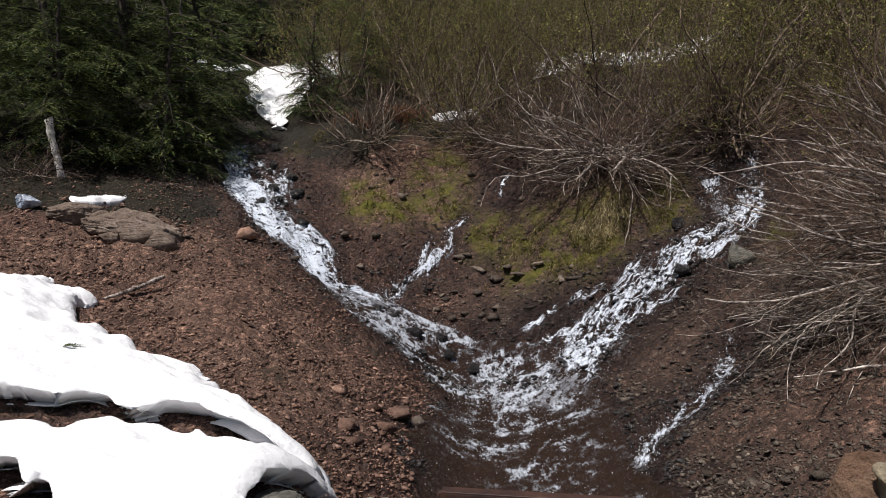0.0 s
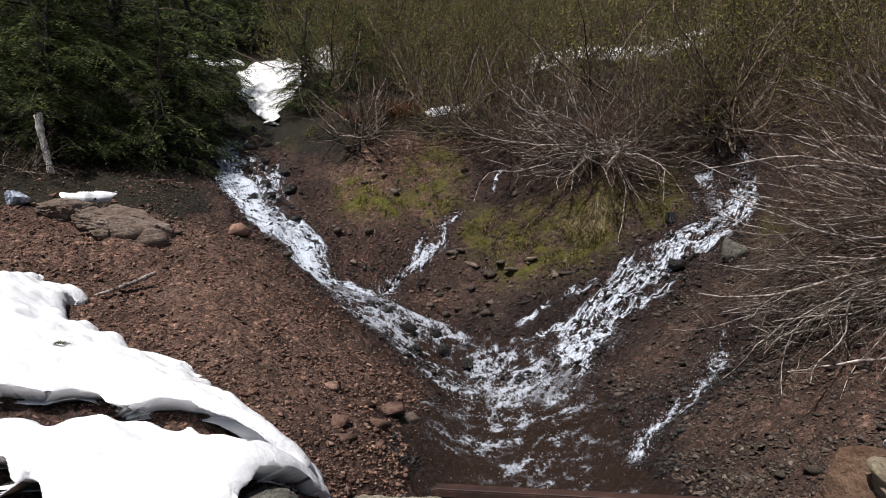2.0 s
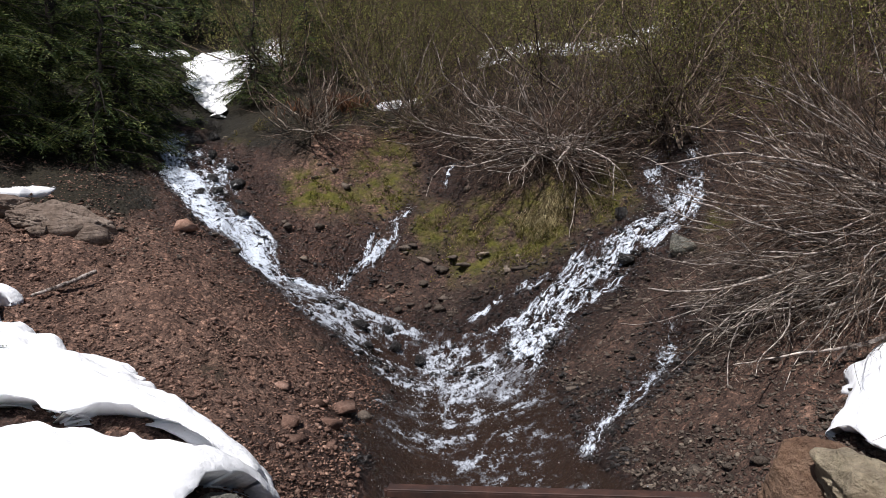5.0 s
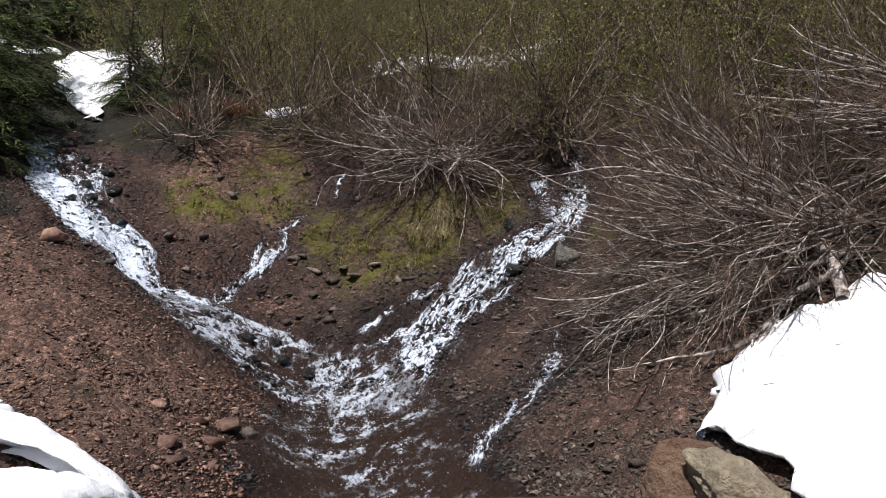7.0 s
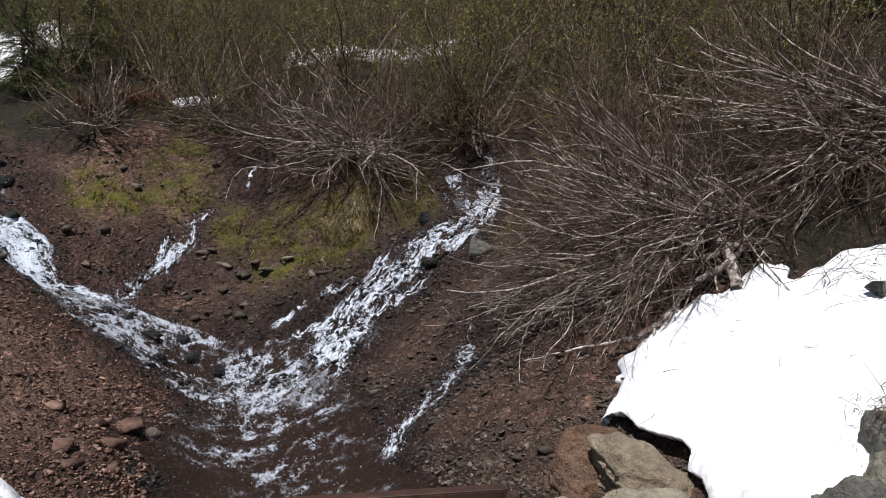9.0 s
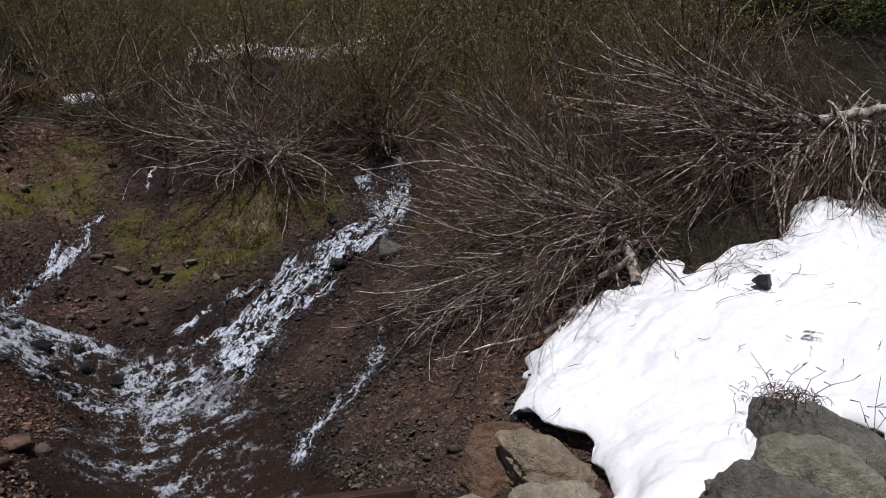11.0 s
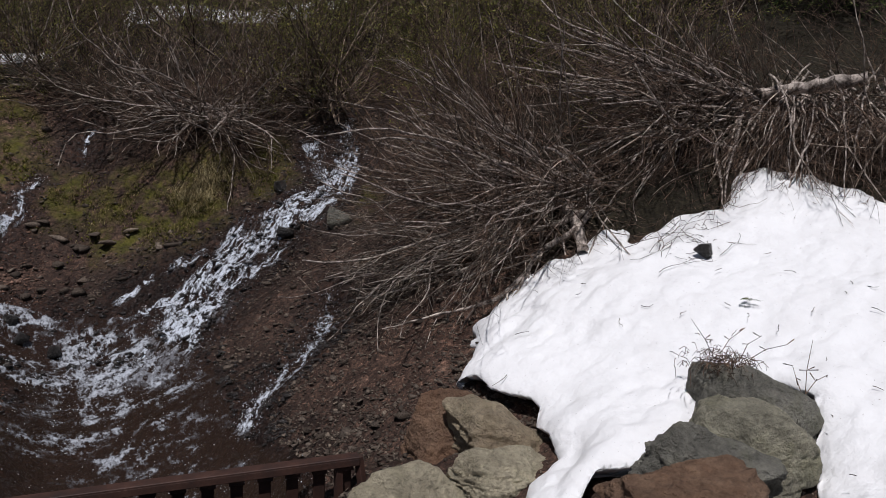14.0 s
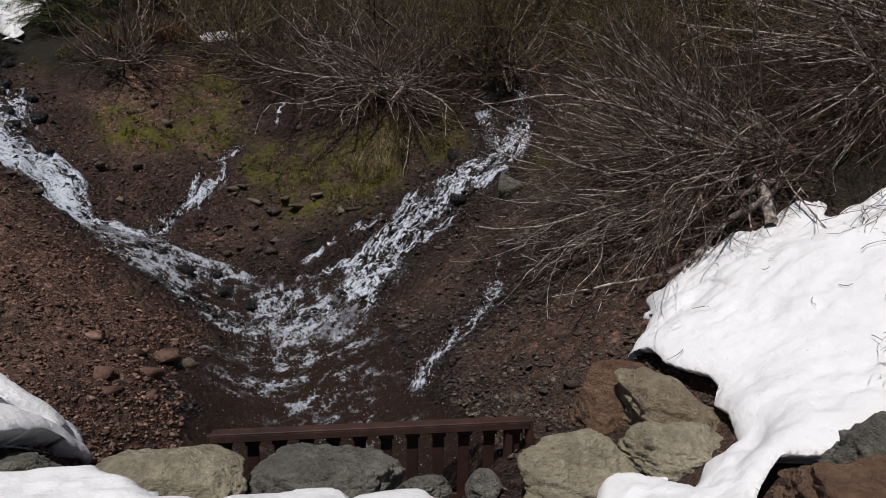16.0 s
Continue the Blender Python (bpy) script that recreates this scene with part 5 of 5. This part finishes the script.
def scatter(seed, n, az, d, accept):
    """Random places on the ground between two bearings and distances."""
    rng = np.random.default_rng(seed)
    a = np.radians(rng.uniform(az[0], az[1], n * 4))
    r = np.exp(rng.uniform(math.log(d[0]), math.log(d[1]), n * 4))
    x, y = r * np.sin(a), r * np.cos(a)
    ok = accept(x, y, rng)
    return x[ok][:n], y[ok][:n], rng


def gravel(name, seed, n, az, d, size, material, accept, label, shapes, proud=0.12):
    x, y, rng = scatter(seed, n, az, d, accept)
    z = ground(x, y)
    V, F, base = [], [], 0
    for px, py, pz in zip(x, y, z):
        v, f = shapes[rng.integers(len(shapes))]
        s = min(size[0] * math.exp(abs(rng.normal(0, 0.6))), size[1])
        b = rng.uniform(0, 6.28)
        c, sn = math.cos(b), math.sin(b)
        R = np.array([[c, -sn, 0], [sn, c, 0], [rng.normal(0, 0.2), rng.normal(0, 0.2), 1]])
        V.append((v @ R.T) * s + np.array([px, py, pz + proud * s]))
        F.append(f + base)
        base += len(v)
    return tagged(new(name, mesh_of(name, np.vstack(V), np.vstack(F), material, False)), label, "gravel", kind="stuff")


TINY = pebble_shapes(14, 900, 9)


def bare(x, y, rng):
    z = zones(x, y)
    gap = (x > -4) & (x < -1.1) & (y < 5.35) & (rng.random(len(x)) > 0.15)
    return ~gap & (rng.random(len(x)) > z[:, 1] * 0.8) & (beds(x, y) > 0.15) & (fbm(x * 1.3, y * 1.3, 3, 61) + rng.random(len(x)) > 0.35)


def near_water(lo, hi):
    return lambda x, y, rng: (beds(x, y) > lo) & (beds(x, y) < hi)


gravel("gravel", 1, 20000, (-34, 2), (4.6, 13.5), (0.023, 0.11), STONE_RED, bare, "loose reddish-brown gravel on the earth bank", TINY)
gravel("gravel", 2, 18000, (4, 46), (5.0, 12.5), (0.023, 0.11), STONE_GREY, bare, "loose grey-brown gravel on the slope", TINY)
gravel("gravel", 3, 3800, (-22, 26), (10, 15.5), (0.028, 0.15), STONE_GREY, bare, "loose stones on the steep bank", TINY)
gravel("gravel", 4, 5200, (-18, 26), (6.5, 16), (0.03, 0.16), STONE_WET, near_water(-0.12, 0.30), "wet black stones along the water", TINY)
gravel("gravel", 5, 2600, (-18, 26), (8.2, 16), (0.045, 0.14), STONE_WET, near_water(-0.6, -0.05), "wet black rocks standing in the cascades", TINY, 0.45)

gravel("gravel", 6, 2600, (14, 62), (2.7, 5.2), (0.012, 0.06), STONE_GREY, lambda x, y, rng: beds(x, y) > 0.1, "fine grey gravel beside the roadside boulders", TINY)

# larger stones that lie singly
MID = [mesh_of("stone", v, f, STONE_RED, False) for v, f in pebble_shapes(8, 950, 12)]
MID_G = [mesh_of("stone", v, f, STONE_GREY, False) for v, f in pebble_shapes(8, 970, 12)]


def lone_stones(seed, n, az, d, size, kinds, label):
    x, y, rng = scatter(seed, n, az, d, bare)
    z = ground(x, y)
    for px, py, pz in zip(x, y, z):
        s = rng.uniform(*size)
        st = new("stone", kinds[rng.integers(len(kinds))])
        st.matrix_world = pose(px, py, pz + 0.10 * s, rng.uniform(-15, 15), rng.uniform(-15, 15), rng.uniform(0, 360)) @ Matrix.Scale(s, 4)
        tagged(st, label, "stone", "loose stones")


lone_stones(11, 130, (-30, 1), (5.2, 12), (0.06, 0.15), MID, "angular reddish stone lying on the earth bank")
lone_stones(12, 110, (5, 40), (5.2, 11.5), (0.06, 0.16), MID_G, "angular grey stone lying on the gravel slope")
lone_stones(13, 60, (-14, 20), (11, 15.5), (0.12, 0.30), MID_G, "grey-brown stone half sunk in the bank")

# ---------------------------------------------------------------- rock outcrop, single rocks
def plastic_material():
    m, nt, p = mat_start("blue_plastic")
    c = ramp(nt, tex_noise(nt, coords(nt), 9, 4), [(0.38, (0.10, 0.125, 0.17)), (0.60, (0.55, 0.60, 0.68))])
    nt.links.new(c, p.inputs["Base Color"])
    p.inputs["Roughness"].default_value = 0.25
    return m


PLASTIC = plastic_material()
OUTCROP = stone_material("brown_outcrop", (0.13, 0.092, 0.070), (0.26, 0.195, 0.152), (0.40, 0.32, 0.26), per_piece=False, layered=True)
WET_ROCK = stone_material("wet_rock", (0.014, 0.012, 0.012), (0.03, 0.027, 0.025), (0.06, 0.055, 0.05), wet=True, per_piece=False)


def lone_rock(name, spot, size, turn, lean, seed, material, label, category="rock", sink=0.2):
    x, y, z = on_ground(*spot)
    if size[0] < 0.6 and name != "plastic_bag":
        v, f = pebble_shapes(1, seed, 13)[0]
        v = v / (v.max(0) - v.min(0)) * np.array(size)
        ob = new(name, mesh_of(name, v, f, material, False))
    else:
        ob = new(name, rock_mesh(name, size, seed, material, 18, 5))
    ob.matrix_world = pose(x, y, z + size[2] * (0.5 - sink), 0, lean, turn)
    return tagged(ob, label, category)


lone_rock("rock_outcrop", (-4.25, 10.0), (1.45, 0.8, 0.60), 12, 6, 401, OUTCROP, "layered brown rock outcrop breaking through the earth", sink=0.5)
lone_rock("rock_outcrop", (-4.95, 9.9), (0.9, 0.6, 0.35), 40, 5, 402, OUTCROP, "low brown rock ledge in the earth bank", sink=0.45)
for k, (x, y, w, h) in enumerate(((-4.55, 9.72, 0.62, 0.34), (-4.15, 9.68, 0.50, 0.30), (-3.80, 9.75, 0.46, 0.34), (-4.35, 9.55, 0.34, 0.2), (-3.95, 9.95, 0.5, 0.42), (-4.7, 9.95, 0.5, 0.36))):
    lone_rock("rock", (x, y), (w, w * 0.6, h), 15 + 11 * k, 8 - 5 * (k % 3), 410 + k, OUTCROP, "broken brown ledge of layered rock in the earth bank", sink=0.4)
lone_rock("rock", (3.98, 9.5), (0.34, 0.28, 0.36), 20, 10, 403, BOULDER_GREY, "smooth grey rock standing beside the cascade")
lone_rock("rock", (3.35, 9.95), (0.26, 0.22, 0.18), 10, 0, 404, WET_ROCK, "black wet rock splitting the cascade")
lone_rock("rock", (3.55, 10.75), (0.30, 0.26, 0.2), 30, 0, 405, WET_ROCK, "black wet rock above the cascade")
lone_rock("rock", (-3.03, 11.2), (0.36, 0.3, 0.24), 0, 0, 406, STONE_RED, "reddish stone beside the white cascade")
lone_rock("rock", (-0.26, 7.85), (0.17, 0.14, 0.15), 0, 0, 407, STONE_GREY, "pale stone at the pool's edge")
lone_rock("rock", (-0.40, 7.70), (0.13, 0.12, 0.12), 0, 0, 408, STONE_GREY, "small pale stone at the pool's edge")
for k, (x, y, s) in enumerate(((-0.72, 7.3, 0.2), (-0.5, 7.6, 0.22), (-0.9, 6.6, 0.18), (-0.6, 7.0, 0.2), (-1.1, 7.4, 0.17), (-0.8, 6.2, 0.2), (-0.55, 6.5, 0.16))):
    lone_rock("rock", (x, y), (s * 1.4, s, s * 0.6), 40 * k, 0, 420 + k, STONE_RED, "flat reddish stone on the bank above the pool")
for k, (x, y, s) in enumerate(((0.65, 12.2, 0.42), (1.28, 11.85, 0.36), (1.1, 12.1, 0.3), (0.92, 12.0, 0.36), (1.56, 11.85, 0.3), (2.07, 11.05, 0.28), (0.48, 12.45, 0.34), (0.2, 11.9, 0.22), (1.9, 11.3, 0.3))):
    lone_rock("rock", (x, y), (s * (0.7 + 0.35 * (k % 3)), s * 0.6, s * 0.22), 33 * k, 14 - 9 * (k % 4), 440 + k, STONE_GREY, "flat grey slab of rock in the foot of the bank")
# the first four are added black rocks standing for the shaded hollow's darkness
for k, (x, y, s) in enumerate(((-4.9, 15.9, 0.75), (-4.55, 16.4, 0.8), (-5.2, 15.2, 0.6), (-4.2, 16.35, 0.5), (-3.3, 14.3, 0.32), (-2.85, 13.9, 0.36), (-3.1, 13.5, 0.3), (-2.65, 13.4, 0.34), (-2.95, 13.05, 0.3), (-2.55, 12.8, 0.3), (-3.75, 14.9, 0.36), (-4.0, 15.3, 0.4), (-3.45, 15.2, 0.4),
                               (-2.4, 12.45, 0.28), (-3.2, 12.9, 0.24), (-0.4, 10.6, 0.28), (0.1, 10.4, 0.3), (0.0, 10.75, 0.25), (-0.7, 10.9, 0.24), (-1.0, 10.9, 0.26), (0.45, 10.2, 0.24), (0.6, 9.8, 0.2), (-0.3, 10.1, 0.22))):
    lone_rock("rock", (x, y), (s * 0.85, s * 0.7, s * 0.6), 57 * k, 0, 470 + k, WET_ROCK, "black wet rock in the falling water and its shaded head hollow", sink=0.45)


# ---------------------------------------------------------------- dead wood
def rod(name, pts, r0, r1, material, label, category, stubs=0, seed=0, knob=0.12):
    rng = np.random.default_rng(seed)
    P = np.array(pts, float)
    u = np.linspace(0, len(P) - 1, len(P) * 6)
    k = np.clip(u.astype(int), 0, len(P) - 2)
    Q = np.array([np.concatenate([P[:1], P, P[-1:]])[k + i] for i in range(4)])
    C = cubic(Q[0], Q[1], Q[2], Q[3], (u - k)[:, None]) + rng.normal(0, r0 * 0.10, (len(u), 3))
    sh = Shoots()
    sh.add(C, np.linspace(r0, r1, len(u)) * (1 + rng.normal(0, knob, len(u))), 8)
    root = new(name, sh.mesh(name, material))
    if stubs:
        side, fine = Shoots(), Shoots()
        for _ in range(stubs):
            j = rng.integers(3, len(u) - 1)
            d = unit(C[j] - C[j - 1])
            w = unit(d + unit(rng.normal(0, 1, 3)) * 0.7 + np.array([0, 0, -0.35]))
            grow(rng, C[j], w, rng.uniform(0.3, 0.9), r0 * 0.35, -0.5, 0.4, side, fine, None, 1, 6)
        if side.n:
            tagged(part("side_branch", side.mesh("side_branch", material), root), kind="stuff")
        if fine.n:
            tagged(part("fine_brushwood", fine.mesh("fine_brushwood", BARK_BROWN), root), kind="stuff")
    return tagged(root, label, category)


rod("fallen_log", [(5.55, 6.8, 1.86), (5.42, 6.57, 1.80), (5.18, 6.09, 1.66), (5.01, 5.72, 1.49), (4.79, 5.38, 1.24)], 0.07, 0.055, BARK_GREY, "broken grey alder trunk lying down the bank", "log", 0, 1)
rod("fallen_branch", [(5.2, 5.75, 1.62), (4.91, 5.71, 1.43), (4.64, 5.79, 1.27), (4.3, 5.67, 1.04), (4.01, 5.63, 0.87), (3.78, 5.78, 0.76), (3.58, 6.08, 0.66)], 0.036, 0.010, BARK_GREY, "long pale fallen branch beside the snow bank", "branch", 16, 2)
rod("fallen_branch", [(5.3, 5.85, 1.68), (4.98, 5.98, 1.51), (4.79, 6.22, 1.41), (4.49, 6.33, 1.23), (4.19, 6.41, 1.05), (3.91, 6.77, 0.9), (3.61, 7.12, 0.72), (3.41, 7.58, 0.6)], 0.034, 0.008, BARK_GREY, "long pale fallen branch trailing fine twigs down the slope", "branch", 22, 3)
rod("fallen_branch", [(5.6, 6.3, 1.80), (5.0, 6.7, 1.55), (4.4, 7.1, 1.25), (3.9, 7.6, 0.95), (3.5, 8.1, 0.8)], 0.028, 0.007, BARK_GREY, "grey branch with many twigs lying on the slope", "branch", 24, 4)
rod("fallen_log", [(6.85, 5.1, 2.86), (6.95, 5.07, 2.89), (7.19, 4.72, 2.94), (7.44, 4.3, 2.99)], 0.06, 0.075, BARK_GREY, "bleached log caught in the alder stems", "log", 0, 5)
rod("stick", [(-3.72, 7.91, 1.03), (-3.54, 8.28, 1.10), (-3.36, 8.68, 1.20)], 0.018, 0.03, BARK_GREY, "weathered stick lying on the earth bank", "stick", 0, 6)
rod("stump", [(-5.84, 11.15, 2.45), (-5.90, 11.15, 2.80), (-5.97, 11.12, 3.15), (-5.99, 11.1, 3.42)], 0.05, 0.06, BLEACHED, "pale broken dead stem at the wood's edge", "stump", 0, 7)
lone_rock("plastic_bag", (-5.6, 9.8), (0.34, 0.28, 0.22), 0, 0, 501, PLASTIC, "crumpled bluish plastic bag lying under conifers", "bag", 0.1)


# ---------------------------------------------------------------- twigs and litter on the snow
def snow_top(x, y):
    return float(lay(np.array([x]), np.array([y]))[0]) + 0.25


def snow_litter(name, centre, spread, count, length, seed, label, up=0.0):
    rng = np.random.default_rng(seed)
    sh = Shoots()
    for _ in range(count):
        x, y = centre[0] + rng.normal(0, spread), centre[1] + rng.normal(0, spread)
        b = rng.uniform(0, 6.28)
        L = length * rng.uniform(0.3, 1.3)
        n = 5
        pts = [np.array([x, y, snow_top(x, y) + 0.01 + up * rng.random()])]
        for k in range(n):
            b += rng.normal(0, 0.5)
            q = pts[-1] + np.array([math.sin(b), math.cos(b), 0]) * L / n
            q[2] = snow_top(q[0], q[1]) + 0.012 + up * rng.random()
            pts.append(q)
        sh.add(pts, np.linspace(0.0032, 0.0014, n + 1), 3)
    return tagged(new(name, sh.mesh(name, BARK_BROWN)), label, "twigs", kind="stuff")


snow_litter("twig_litter", (5.3, 4.6), 0.22, 46, 0.45, 21, "tangle of thin twigs lying on the snow bank", 0.04)
snow_litter("twig_litter", (4.9, 3.3), 0.75, 34, 0.10, 22, "small scattered twigs on the snow bank")
snow_litter("twig_litter", (4.2, 4.5), 0.5, 14, 0.12, 23, "few small twigs on the snow bank")
lone_rock("earth_clod", (5.09, 4.22), (0.15, 0.12, 0.14), 0, 0, 511, WET_ROCK, "dark clod of earth and roots on the snow", "clod", -1.7)


def sprig(name, at, turn, size, label):
    rng = np.random.default_rng(31)
    V = []
    for k in range(110):
        t = rng.uniform(0, 1)
        side = rng.choice([-1, 1])
        c = np.array([t * size, side * 0.02 * rng.random(), 0.01])
        tip = c + np.array([0.5, side * rng.uniform(0.6, 1.2), rng.uniform(-0.1, 0.4)]) * size * 0.22 * (1.1 - t)
        w = np.array([-(tip - c)[1], (tip - c)[0], 0]) * 0.10
        V += [c - w, c + w, tip + w * 0.5, tip - w * 0.5]
    ob = new(name, mesh_of(name, np.array(V), np.arange(len(V)).reshape(-1, 4), NEEDLES, False))
    ob.matrix_world = pose(at[0], at[1], snow_top(at[0], at[1]) + 0.01, 0, 0, turn)
    return tagged(ob, label, "sprig")


sprig("conifer_sprig", (4.77, 3.6), -70, 0.16, "green conifer sprig fallen on the snow")
sprig("moss_clump", (-3.15, 5.95), 10, 0.20, "tuft of green moss lying on the snow")


# twiggy mat and shoots on the boulder
def boulder_mat():
    rng = np.random.default_rng(41)
    sh = Shoots()
    for _ in range(280):
        b = rng.uniform(0, 6.28)
        c = np.array([3.98, 3.10, 0.84]) + rng.normal(0, 1, 3) * np.array([0.10, 0.09, 0.035])
        d = np.array([math.sin(b), math.cos(b), rng.normal(-0.2, 0.4)])
        L = rng.uniform(0.03, 0.10)
        sh.add([c, c + d * L * 0.5 + [0, 0, 0.01], c + d * L + [0, 0, -0.03]], [0.0028, 0.0022, 0.0014], 3)
    for p in ([(3.95, 3.07, 0.92), (3.91, 3.11, 1.03), (3.86, 3.18, 1.15)], [(3.97, 3.04, 0.94), (4.0, 3.0, 1.04), (4.05, 2.93, 1.12)],
              [(4.08, 2.89, 0.94), (4.12, 2.83, 1.0), (4.19, 2.74, 1.04)], [(4.05, 2.95, 0.92), (4.07, 2.92, 1.02), (4.12, 2.87, 1.07)], [(4.25, 2.64, 0.72), (4.25, 2.64, 0.9), (4.26, 2.62, 1.09)],
              [(4.25, 2.64, 0.75), (4.28, 2.60, 0.84), (4.33, 2.56, 0.88)], [(4.24, 2.65, 0.74), (4.21, 2.68, 0.85), (4.20, 2.70, 0.92)]):
        p = [(a - 0.05, b + 0.05, c - 0.05) for a, b, c in p]
        sh.add(p, [0.0028, 0.0022, 0.0014], 4)
        for _ in range(3):
            q = np.array(p[rng.integers(1, 3)])
            sh.add([q, q + rng.normal(0, 0.025, 3)], [0.002, 0.004], 3)
    return tagged(new("dead_shrub", sh.mesh("dead_shrub", BARK_BROWN)), "leafless twiggy shrub matted over a boulder", "shrub")


boulder_mat()

# rust-coloured dead bracken behind the brow
tufts("dead_bracken", [(-0.1, 17.6, 0.5), (0.4, 17.2, 0.45), (-1.6, 15.4, 0.5), (-0.8, 15.6, 0.5)], 900, 0.45, 0.012, leaf_material("dead_bracken", [(0.0, (0.09, 0.04, 0.02)), (1.0, (0.22, 0.11, 0.06))], 0.3), "rust-brown dead bracken on the brow", 9)
